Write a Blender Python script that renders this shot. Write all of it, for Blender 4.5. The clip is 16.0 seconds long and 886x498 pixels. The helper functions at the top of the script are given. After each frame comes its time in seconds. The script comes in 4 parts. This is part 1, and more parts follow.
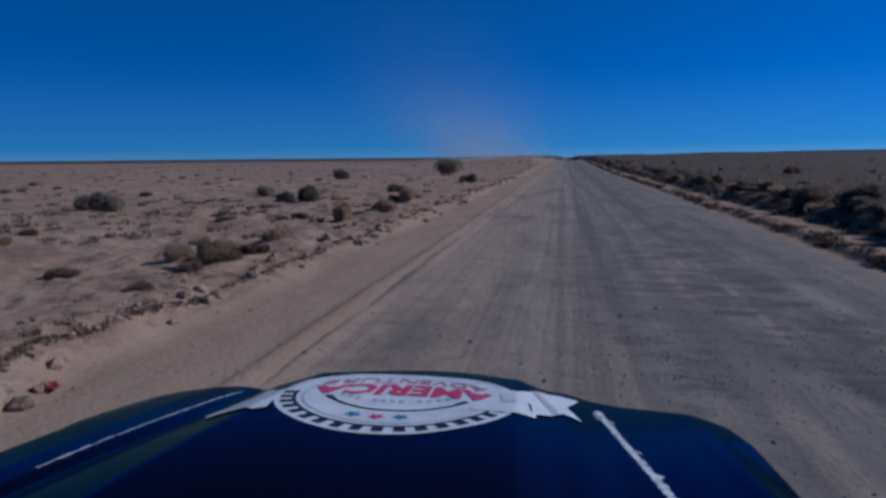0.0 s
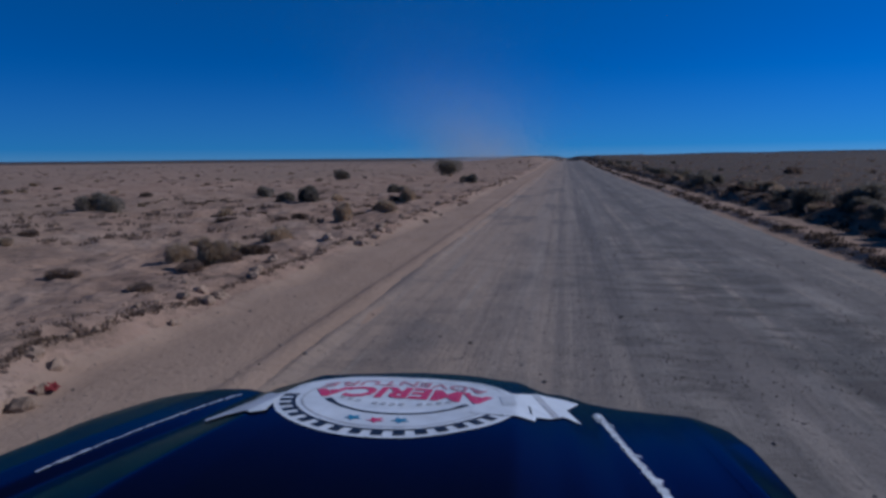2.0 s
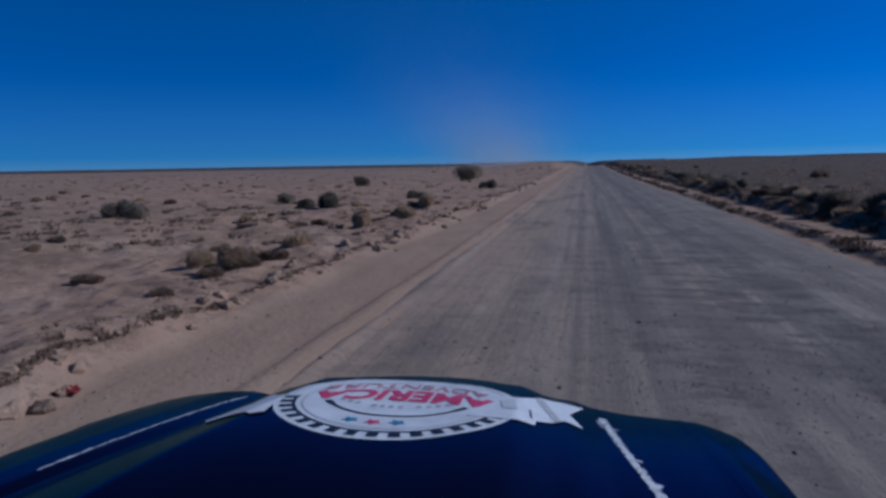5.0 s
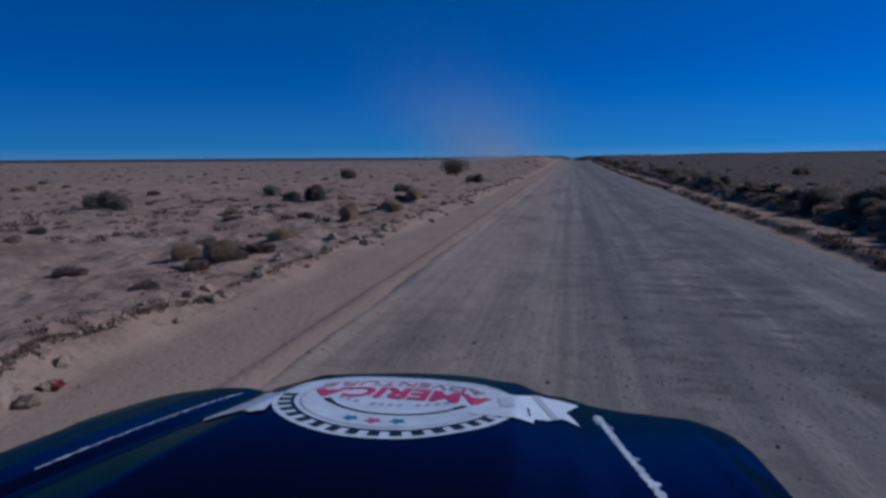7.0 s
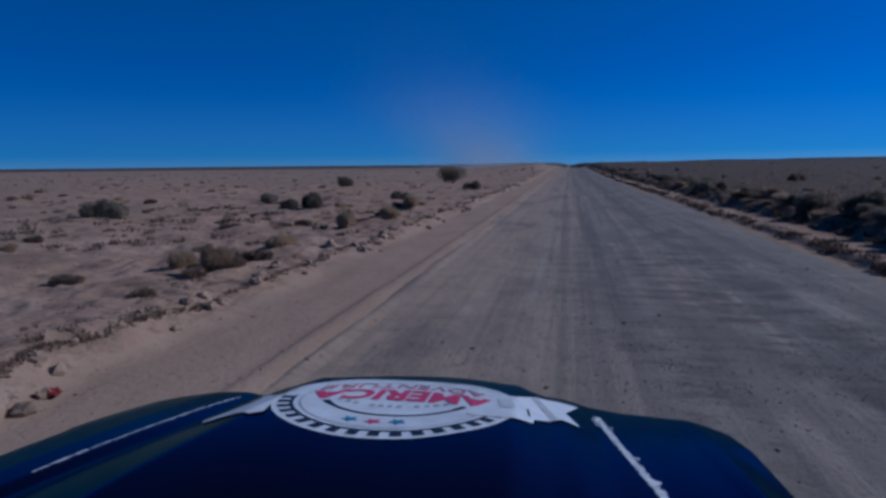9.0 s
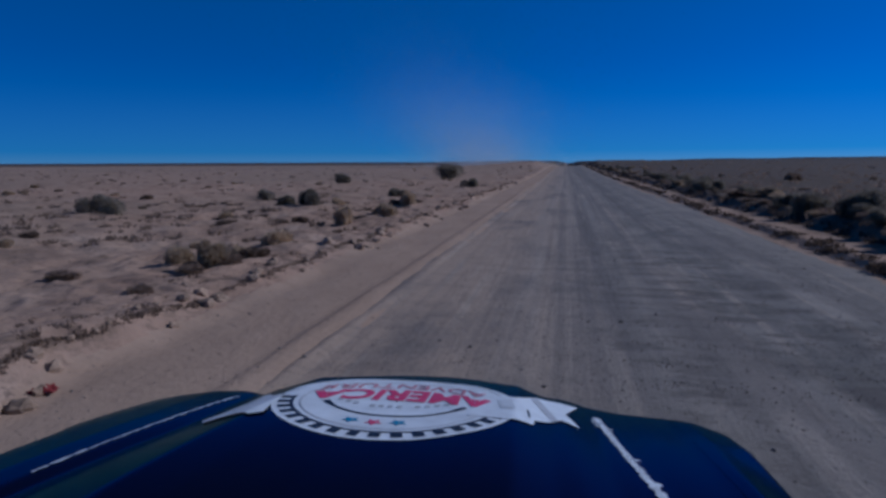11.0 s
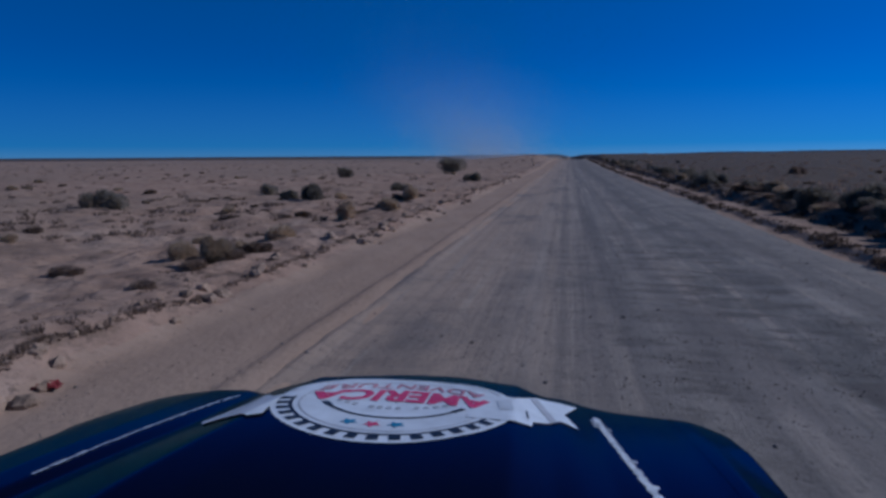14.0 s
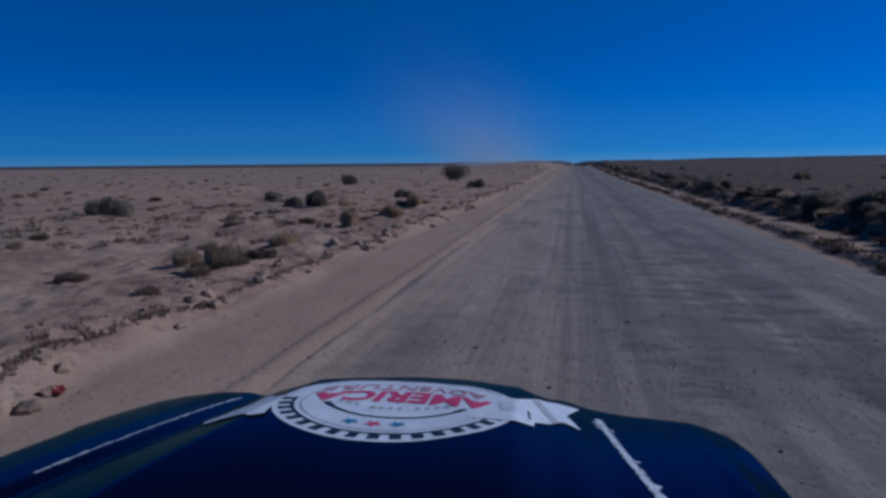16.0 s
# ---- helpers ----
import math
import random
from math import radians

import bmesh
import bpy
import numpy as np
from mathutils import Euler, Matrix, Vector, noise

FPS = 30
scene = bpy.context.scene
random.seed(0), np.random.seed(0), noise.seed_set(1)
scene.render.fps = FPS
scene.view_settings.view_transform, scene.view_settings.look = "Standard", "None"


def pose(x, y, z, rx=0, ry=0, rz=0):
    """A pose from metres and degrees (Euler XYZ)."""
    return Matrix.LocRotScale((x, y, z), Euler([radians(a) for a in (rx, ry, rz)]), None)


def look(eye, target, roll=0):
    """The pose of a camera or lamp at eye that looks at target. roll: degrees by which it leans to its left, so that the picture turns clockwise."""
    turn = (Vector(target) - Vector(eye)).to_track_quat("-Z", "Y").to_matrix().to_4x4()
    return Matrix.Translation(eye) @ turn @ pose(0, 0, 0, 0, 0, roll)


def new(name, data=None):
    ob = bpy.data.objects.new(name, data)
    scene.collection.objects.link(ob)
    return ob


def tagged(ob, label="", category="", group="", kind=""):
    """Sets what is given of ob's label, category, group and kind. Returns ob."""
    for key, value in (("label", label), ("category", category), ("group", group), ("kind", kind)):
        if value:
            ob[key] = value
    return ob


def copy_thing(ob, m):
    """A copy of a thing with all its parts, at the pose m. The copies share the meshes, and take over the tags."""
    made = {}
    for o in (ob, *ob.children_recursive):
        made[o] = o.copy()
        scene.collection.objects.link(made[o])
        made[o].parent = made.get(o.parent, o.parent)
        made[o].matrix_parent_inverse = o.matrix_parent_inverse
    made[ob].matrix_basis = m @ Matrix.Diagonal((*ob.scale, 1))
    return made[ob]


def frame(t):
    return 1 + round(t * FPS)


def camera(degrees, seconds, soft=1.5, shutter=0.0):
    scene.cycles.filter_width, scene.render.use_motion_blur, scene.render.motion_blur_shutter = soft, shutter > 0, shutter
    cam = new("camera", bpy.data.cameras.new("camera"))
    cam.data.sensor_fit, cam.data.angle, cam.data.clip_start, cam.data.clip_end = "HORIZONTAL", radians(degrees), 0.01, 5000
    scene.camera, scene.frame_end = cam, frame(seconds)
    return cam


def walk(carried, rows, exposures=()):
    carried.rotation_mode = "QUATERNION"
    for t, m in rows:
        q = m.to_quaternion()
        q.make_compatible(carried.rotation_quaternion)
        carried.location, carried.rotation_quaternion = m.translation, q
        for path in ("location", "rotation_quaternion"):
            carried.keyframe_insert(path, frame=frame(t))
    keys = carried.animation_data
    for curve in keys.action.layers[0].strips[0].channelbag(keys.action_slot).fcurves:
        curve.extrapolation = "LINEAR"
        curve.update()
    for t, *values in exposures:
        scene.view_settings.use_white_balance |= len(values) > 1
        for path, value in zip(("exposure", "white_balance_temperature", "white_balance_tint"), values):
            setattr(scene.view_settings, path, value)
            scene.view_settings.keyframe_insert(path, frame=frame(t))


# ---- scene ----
# ---------------------------------------------------------------- camera
cam = camera(75.0, 16.0, soft=3.1)
ROWS = [
    (0.0, -0.0105, -0.0021, 1.4977, 81.063, 0.589, 11.776),
    (0.5, -0.0100, -0.0024, 1.5010, 81.030, 0.578, 11.736),
    (1.0, -0.0056, 0.0009, 1.5004, 81.072, 0.916, 11.938),
    (1.5, -0.0049, -0.0002, 1.4997, 81.176, 0.615, 11.949),
    (2.0, -0.0098, 0.0003, 1.5026, 81.096, 0.608, 11.800),
    (2.5, 0.0028, 0.0024, 1.5003, 81.168, 0.557, 12.351),
    (3.0, 0.0197, 0.0027, 1.4957, 81.442, 0.941, 13.003),
    (3.5, 0.0514, 0.0101, 1.4926, 81.684, 1.480, 14.407),
    (4.0, 0.0476, 0.0020, 1.4940, 81.725, 1.297, 14.106),
    (4.5, 0.0404, 0.0117, 1.4927, 81.782, 1.133, 13.965),
    (7.0, 0.0037, 0.0045, 1.5050, 81.051, 0.417, 12.441),
    (7.5, 0.0041, 0.0010, 1.4954, 81.300, 0.302, 12.309),
    (8.0, -0.0012, -0.0021, 1.4939, 81.709, 0.459, 12.144),
    (8.5, -0.0057, -0.0055, 1.4928, 81.874, 0.673, 11.786),
    (9.0, 0.0017, -0.0002, 1.4924, 81.782, 0.620, 12.145),
    (11.5, -0.0083, 0.0010, 1.5026, 81.503, 0.234, 11.849),
    (12.0, -0.0068, 0.0010, 1.5057, 81.581, 0.705, 11.782),
    (12.5, -0.0018, 0.0001, 1.4999, 81.576, 0.519, 11.947),
    (13.0, 0.0045, 0.0053, 1.5111, 81.208, 0.685, 12.319),
    (13.5, 0.0075, 0.0045, 1.5049, 81.408, 0.849, 12.311),
    (14.0, 0.0009, 0.0068, 1.5133, 80.917, 0.384, 12.170),
    (14.5, -0.0004, 0.0037, 1.5086, 81.550, 0.761, 12.140),
    (15.0, 0.0027, 0.0005, 1.4971, 81.692, 1.073, 12.080),
    (15.5, -0.0018, 0.0039, 1.5047, 81.429, 0.353, 12.274),
    (16.0, 0.0073, 0.0033, 1.5005, 81.596, 0.559, 12.549),
]
walk(cam, [(t, pose(x, y, z, a, b, c)) for t, x, y, z, a, b, c in ROWS],
     exposures=[(0.0, -0.86, 5300, 13), (2.5, -0.88, 5300, 13), (3.5, -0.79, 5350, 13), (4.5, -0.82, 5300, 13), (7.0, -1.0, 5050, 13), (16.0, -1.0, 5050, 13)])

# ---------------------------------------------------------------- light
SUN_ELEVATION = 33.0          # the sun stands to the side of the road, on the +x side
SUN_AZIMUTH = 70.0            # degrees clockwise from the road's heading (+y)
world = bpy.data.worlds.new("desert_sky")
scene.world = world
world.use_nodes = True
wt = world.node_tree
sky = wt.nodes.new("ShaderNodeTexSky")
sky.sky_type = "NISHITA"
sky.sun_disc = False
sky.sun_elevation = radians(SUN_ELEVATION)
sky.sun_rotation = radians(SUN_AZIMUTH)
sky.altitude = 3000.0
sky.air_density = 0.6
sky.dust_density = 0.2
sky.ozone_density = 4.0
deep = wt.nodes.new("ShaderNodeHueSaturation")      # thin dry air: a deep, clean blue
deep.inputs["Saturation"].default_value = 1.9
deep.inputs["Hue"].default_value = 0.513
wt.links.new(sky.outputs[0], deep.inputs["Color"])
even = wt.nodes.new("ShaderNodeMix")
even.data_type = "RGBA"
even.inputs[0].default_value = 0.38
even.inputs[7].default_value = (0.32, 1.62, 3.9, 1.0)
wt.links.new(deep.outputs[0], even.inputs[6])
# the thin air of the high plain: darker towards the zenith
sky_way = wt.nodes.new("ShaderNodeTexCoord")
sky_up = wt.nodes.new("ShaderNodeSeparateXYZ")
wt.links.new(sky_way.outputs["Generated"], sky_up.inputs[0])
fade = wt.nodes.new("ShaderNodeMapRange")
fade.interpolation_type = "SMOOTHSTEP"
fade.inputs[1].default_value, fade.inputs[2].default_value = 0.2, 0.95
fade.inputs[3].default_value, fade.inputs[4].default_value = 1.0, 0.38
wt.links.new(sky_up.outputs[2], fade.inputs[0])
high = wt.nodes.new("ShaderNodeMix")
high.data_type, high.blend_type = "RGBA", "MULTIPLY"
high.inputs[0].default_value = 1.0
wt.links.new(even.outputs[2], high.inputs[6])
wt.links.new(fade.outputs[0], high.inputs[7])
# dusty haze low over the plain
low_air = wt.nodes.new("ShaderNodeMapRange")
low_air.interpolation_type = "SMOOTHSTEP"
low_air.inputs[1].default_value, low_air.inputs[2].default_value = -0.02, 0.17
low_air.inputs[3].default_value, low_air.inputs[4].default_value = 0.52, 0.0
wt.links.new(sky_up.outputs[2], low_air.inputs[0])
haze = wt.nodes.new("ShaderNodeMix")
haze.data_type = "RGBA"
haze.inputs[7].default_value = (0.98, 2.25, 3.85, 1.0)
wt.links.new(low_air.outputs[0], haze.inputs[0])
wt.links.new(high.outputs[2], haze.inputs[6])
# brighter on the sun's side
sunward = wt.nodes.new("ShaderNodeMapRange")
sunward.inputs[1].default_value, sunward.inputs[2].default_value = -0.75, 0.45
sunward.inputs[3].default_value, sunward.inputs[4].default_value = 0.83, 1.12
wt.links.new(sky_up.outputs[0], sunward.inputs[0])
sided = wt.nodes.new("ShaderNodeMix")
sided.data_type, sided.blend_type = "RGBA", "MULTIPLY"
sided.inputs[0].default_value = 1.0
wt.links.new(haze.outputs[2], sided.inputs[6])
wt.links.new(sunward.outputs[0], sided.inputs[7])
wt.links.new(sided.outputs[2], wt.nodes["Background"].inputs[0])
wt.nodes["Background"].inputs[1].default_value = 0.139
sun_data = bpy.data.lights.new("sun", "SUN")
sun_data.energy = 4.55
sun_data.angle = radians(0.53)
sun_data.color = (1.0, 0.93, 0.84)
sun = new("sun", sun_data)
_e, _a = radians(SUN_ELEVATION), radians(SUN_AZIMUTH)
sun.matrix_world = look((40 * math.cos(_e) * math.sin(_a), 40 * math.cos(_e) * math.cos(_a), 40 * math.sin(_e)), (0, 0, 0))


# ---------------------------------------------------------------- materials
def material(name):
    m = bpy.data.materials.new(name)
    m.use_nodes = True
    t = m.node_tree
    return m, t, t.nodes["Principled BSDF"]


def node(t, kind, **inputs):
    n = t.nodes.new("ShaderNode" + kind)
    for k, v in inputs.items():
        n.inputs[k.replace("_", " ")].default_value = v
    return n


def coords(t, sx=1.0, sy=1.0, sz=1.0):
    c = t.nodes.new("ShaderNodeNewGeometry")
    m = node(t, "Mapping", Scale=(sx, sy, sz))
    t.links.new(c.outputs["Position"], m.inputs["Vector"])
    return m.outputs[0]


def noise_out(t, vec, scale, detail=4.0, rough=0.55):
    n = node(t, "TexNoise", Scale=scale, Detail=detail, Roughness=rough)
    t.links.new(vec, n.inputs["Vector"])
    return n.outputs["Fac"]


def ramp(t, fac, stops):
    r = t.nodes.new("ShaderNodeValToRGB")
    e = r.color_ramp.elements
    while len(e) < len(stops):
        e.new(0.5)
    for el, (p, c) in zip(e, stops):
        el.position = p
        el.color = (*c, 1) if len(c) == 3 else c
    t.links.new(fac, r.inputs[0])
    return r.outputs[0]


def mix(t, fac, a, b, mode="MIX"):
    n = t.nodes.new("ShaderNodeMix")
    n.data_type, n.blend_type = "RGBA", mode
    for sock, v in ((n.inputs[0], fac), (n.inputs[6], a), (n.inputs[7], b)):
        if isinstance(v, (int, float)):
            sock.default_value = v
        elif isinstance(v, tuple):
            sock.default_value = (*v, 1)
        else:
            t.links.new(v, sock)
    return n.outputs[2]


def bump(t, bsdf, heights, distance):
    prev = None
    for h, d in zip(heights, distance):
        b = node(t, "Bump", Strength=1.0, Distance=d)
        t.links.new(h, b.inputs["Height"])
        if prev:
            t.links.new(prev, b.inputs["Normal"])
        prev = b.outputs[0]
    t.links.new(prev, bsdf.inputs["Normal"])


def earth_material():
    m, t, b = material("dry_earth")
    p = coords(t)
    big = noise_out(t, p, 0.05, 5)
    mid = noise_out(t, p, 0.7, 6, 0.6)
    fine = noise_out(t, p, 9.0, 6, 0.65)
    base = ramp(t, mid, [(0.30, (0.262, 0.164, 0.115)), (0.48, (0.372, 0.243, 0.173)), (0.62, (0.425, 0.292, 0.215)), (0.75, (0.475, 0.355, 0.28))])
    base = mix(t, ramp(t, big, [(0.4, (0, 0, 0)), (0.65, (0.55, 0.55, 0.55))]), base, (0.25, 0.19, 0.14))
    base = mix(t, ramp(t, fine, [(0.34, (0.7, 0.7, 0.7)), (0.46, (0, 0, 0))]), base, (0.12, 0.085, 0.065))
    # thin dead grass and low scrub, in patches
    scrub = noise_out(t, p, 2.3, 8, 0.7)
    base = mix(t, ramp(t, scrub, [(0.53, (0, 0, 0)), (0.66, (0.8, 0.8, 0.8))]), base, (0.16, 0.112, 0.08))
    # scrub cover that thickens on the far side of the road
    sep = t.nodes.new("ShaderNodeSeparateXYZ")
    t.links.new(p, sep.inputs[0])
    cover = t.nodes.new("ShaderNodeMapRange")
    cover.inputs[1].default_value, cover.inputs[2].default_value = 4.6, 5.6
    cover.inputs[3].default_value, cover.inputs[4].default_value = 0.0, 0.9
    t.links.new(sep.outputs[0], cover.inputs[0])
    ridge = t.nodes.new("ShaderNodeMapRange")
    ridge.inputs[1].default_value, ridge.inputs[2].default_value = 25.0, 450.0
    ridge.inputs[3].default_value, ridge.inputs[4].default_value = 0.0, 1.0
    t.links.new(sep.outputs[1], ridge.inputs[0])
    side = t.nodes.new("ShaderNodeMapRange")
    side.inputs[1].default_value, side.inputs[2].default_value = -260.0, -40.0
    side.inputs[3].default_value, side.inputs[4].default_value = 0.18, 0.85
    t.links.new(sep.outputs[0], side.inputs[0])
    ridged = t.nodes.new("ShaderNodeMath")
    ridged.operation = "MULTIPLY"
    t.links.new(ridge.outputs[0], ridged.inputs[0])
    t.links.new(side.outputs[0], ridged.inputs[1])
    # greyer towards the ridges: far haze put into the ground's colour
    base = mix(t, ridged.outputs[0], base, (0.20, 0.172, 0.135))
    base = mix(t, cover.outputs[0], base, (0.078, 0.061, 0.048))
    heath = t.nodes.new("ShaderNodeMapRange")            # dark heath on the far ridges
    heath.inputs[1].default_value, heath.inputs[2].default_value = 320.0, 700.0
    heath.inputs[3].default_value, heath.inputs[4].default_value = 0.0, 0.85
    t.links.new(sep.outputs[1], heath.inputs[0])
    base = mix(t, heath.outputs[0], base, (0.042, 0.037, 0.036))
    t.links.new(base, b.inputs["Base Color"])
    b.inputs["Roughness"].default_value = 0.95
    b.inputs["Specular IOR Level"].default_value = 0.15
    bump(t, b, [mid, fine], [0.06, 0.02])
    return m


def sand_shoulder_material():
    m, t, b = material("loose_sand")
    p = coords(t)
    mid = noise_out(t, coords(t, 1, 0.5, 1), 1.1, 5)
    fine = noise_out(t, p, 14.0, 6, 0.65)
    base = ramp(t, mid, [(0.3, (0.325, 0.221, 0.156)), (0.7, (0.400, 0.284, 0.207))])
    base = mix(t, ramp(t, fine, [(0.30, (0.5, 0.5, 0.5)), (0.42, (0, 0, 0))]), base, (0.2, 0.145, 0.1))
    t.links.new(base, b.inputs["Base Color"])
    b.inputs["Roughness"].default_value = 0.95
    b.inputs["Specular IOR Level"].default_value = 0.15
    bump(t, b, [mid, fine], [0.03, 0.012])
    return m


def road_material():
    m, t, b = material("graded_gravel")
    p = coords(t)
    streak = noise_out(t, coords(t, 1.0, 0.012, 1), 2.2, 6, 0.6)     # long wheel streaks
    streak2 = noise_out(t, coords(t, 1.0, 0.03, 1), 7.0, 5, 0.6)
    patch = noise_out(t, coords(t, 1.0, 0.35, 1), 0.9, 5)
    fine = noise_out(t, p, 22.0, 6, 0.7)
    sep = t.nodes.new("ShaderNodeSeparateXYZ")
    t.links.new(coords(t), sep.inputs[0])
    # compacted grey crown, browner loose edges
    across = t.nodes.new("ShaderNodeMapRange")
    across.inputs[1].default_value, across.inputs[2].default_value = -2.2, 4.15
    t.links.new(sep.outputs[0], across.inputs[0])
    crown = ramp(t, across.outputs[0], [(0.12, (0, 0, 0)), (0.30, (0.35, 0.35, 0.35)), (0.45, (0.8, 0.8, 0.8)), (0.72, (0.9, 0.9, 0.9)), (0.97, (0.8, 0.8, 0.8))])
    base = mix(t, crown, (0.365, 0.270, 0.202), (0.226, 0.207, 0.188))
    # wheel tracks: pale swept lines and darker ruts that wander a little
    wander = t.nodes.new("ShaderNodeMath")
    wander.operation = "MULTIPLY_ADD"
    wander.inputs[1].default_value, wander.inputs[2].default_value = 0.09, -0.045
    t.links.new(noise_out(t, coords(t, 0.15, 0.06, 1), 1.0, 3), wander.inputs[0])
    lane = t.nodes.new("ShaderNodeMath")
    t.links.new(across.outputs[0], lane.inputs[0])
    t.links.new(wander.outputs[0], lane.inputs[1])
    k0, k1 = (0, 0, 0), (0.8, 0.8, 0.8)
    pale = ramp(t, lane.outputs[0], [(0.24, k0), (0.275, k1), (0.31, k0), (0.345, k0), (0.368, k1), (0.40, k0), (0.515, k0), (0.55, k1), (0.59, k0), (0.70, k0), (0.74, (0.3, 0.3, 0.3)), (0.80, k0)])
    ruts = ramp(t, lane.outputs[0], [(0.31, k0), (0.335, (0.5, 0.5, 0.5)), (0.355, k0), (0.40, k0), (0.42, (0.85, 0.85, 0.85)), (0.45, (0.3, 0.3, 0.3)), (0.50, k0), (0.60, k0), (0.64, (0.7, 0.7, 0.7)), (0.70, k0)])
    base = mix(t, mix(t, 1.0, pale, ramp(t, streak2, [(0.35, (0.2, 0.2, 0.2)), (0.6, (1, 1, 1))]), "MULTIPLY"), base, (0.33, 0.27, 0.225))
    base = mix(t, mix(t, 1.0, ruts, ramp(t, streak2, [(0.35, (1, 1, 1)), (0.65, (0.2, 0.2, 0.2))]), "MULTIPLY"), base, (0.13, 0.115, 0.11))
    dark = mix(t, 1.0, ramp(t, streak, [(0.40, (0.75, 0.75, 0.75)), (0.52, (0, 0, 0))]), crown, "MULTIPLY")
    base = mix(t, dark, base, (0.16, 0.137, 0.125))
    base = mix(t, ramp(t, streak2, [(0.54, (0, 0, 0)), (0.66, (0.6, 0.6, 0.6))]), base, (0.36, 0.295, 0.24))
    # coarse dark gravel thrown to the far half, in patches
    coarse = noise_out(t, coords(t, 1.0, 0.6, 1), 1.7, 6, 0.65)
    far_half = ramp(t, across.outputs[0], [(0.48, (0, 0, 0)), (0.60, (0.7, 0.7, 0.7)), (0.80, (0.6, 0.6, 0.6)), (0.90, (0.15, 0.15, 0.15))])
    base = mix(t, mix(t, 1.0, far_half, ramp(t, coarse, [(0.44, (0, 0, 0)), (0.58, (1, 1, 1))]), "MULTIPLY"), base, (0.118, 0.107, 0.098))
    board = noise_out(t, coords(t, 1.15, 2.5, 1), 1.5, 5, 0.6)        # washboard, across the way
    boarded = noise_out(t, coords(t, 1.0, 0.2, 1), 0.55, 3)
    boards = mix(t, 1.0, ramp(t, board, [(0.40, (0.9, 0.9, 0.9)), (0.50, (0, 0, 0))]), ramp(t, boarded, [(0.40, (0, 0, 0)), (0.50, (1, 1, 1))]), "MULTIPLY")
    boards = mix(t, 1.0, boards, ramp(t, across.outputs[0], [(0.30, (0.25, 0.25, 0.25)), (0.52, (1, 1, 1)), (0.84, (1, 1, 1)), (0.95, (0, 0, 0))]), "MULTIPLY")
    worn = t.nodes.new("ShaderNodeMapRange")                         # smoother again farther along the way
    worn.inputs[1].default_value, worn.inputs[2].default_value = 4.0, 16.0
    worn.inputs[3].default_value, worn.inputs[4].default_value = 1.0, 0.2
    t.links.new(sep.outputs[1], worn.inputs[0])
    boards = mix(t, 1.0, boards, worn.outputs[0], "MULTIPLY")
    base = mix(t, boards, base, (0.105, 0.090, 0.082))
    base = mix(t, ramp(t, patch, [(0.36, (0.6, 0.6, 0.6)), (0.5, (0, 0, 0))]), base, (0.15, 0.13, 0.12))
    base = mix(t, ramp(t, fine, [(0.34, (0.6, 0.6, 0.6)), (0.44, (0, 0, 0))]), base, (0.10, 0.088, 0.082))
    t.links.new(base, b.inputs["Base Color"])
    b.inputs["Roughness"].default_value = 0.9
    b.inputs["Specular IOR Level"].default_value = 0.2
    bump(t, b, [streak, board, fine], [0.03, 0.004, 0.008])
    return m


def plant_material(name, dark, light):
    m, t, b = material(name)
    g = t.nodes.new("ShaderNodeNewGeometry")
    o = t.nodes.new("ShaderNodeObjectInfo")
    base = mix(t, g.outputs["Random Per Island"], dark, light)
    k = t.nodes.new("ShaderNodeMapRange")
    k.inputs[3].default_value, k.inputs[4].default_value = 0.75, 1.25
    t.links.new(o.outputs["Random"], k.inputs[0])
    v = t.nodes.new("ShaderNodeHueSaturation")
    t.links.new(base, v.inputs["Color"])
    t.links.new(k.outputs[0], v.inputs["Value"])
    t.links.new(v.outputs[0], b.inputs["Base Color"])
    b.inputs["Roughness"].default_value = 0.85
    b.inputs["Specular IOR Level"].default_value = 0.2
    thin = t.nodes.new("ShaderNodeBsdfTranslucent")
    t.links.new(v.outputs[0], thin.inputs["Color"])
    both = node(t, "MixShader", Fac=0.45)
    t.links.new(b.outputs[0], both.inputs[1])
    t.links.new(thin.outputs[0], both.inputs[2])
    t.links.new(both.outputs[0], t.nodes["Material Output"].inputs[0])
    return m


def stone_material(name, a, c):
    m, t, b = material(name)
    p = coords(t)
    n = noise_out(t, p, 12.0, 6, 0.65)
    f = noise_out(t, p, 60.0, 4, 0.6)
    base = ramp(t, n, [(0.3, a), (0.7, c)])
    o = t.nodes.new("ShaderNodeObjectInfo")
    k = t.nodes.new("ShaderNodeMapRange")
    k.inputs[3].default_value, k.inputs[4].default_value = 0.7, 1.2
    t.links.new(o.outputs["Random"], k.inputs[0])
    v = t.nodes.new("ShaderNodeHueSaturation")
    t.links.new(base, v.inputs["Color"])
    t.links.new(k.outputs[0], v.inputs["Value"])
    t.links.new(v.outputs[0], b.inputs["Base Color"])
    b.inputs["Roughness"].default_value = 0.95
    bump(t, b, [n, f], [0.02, 0.005])
    return m


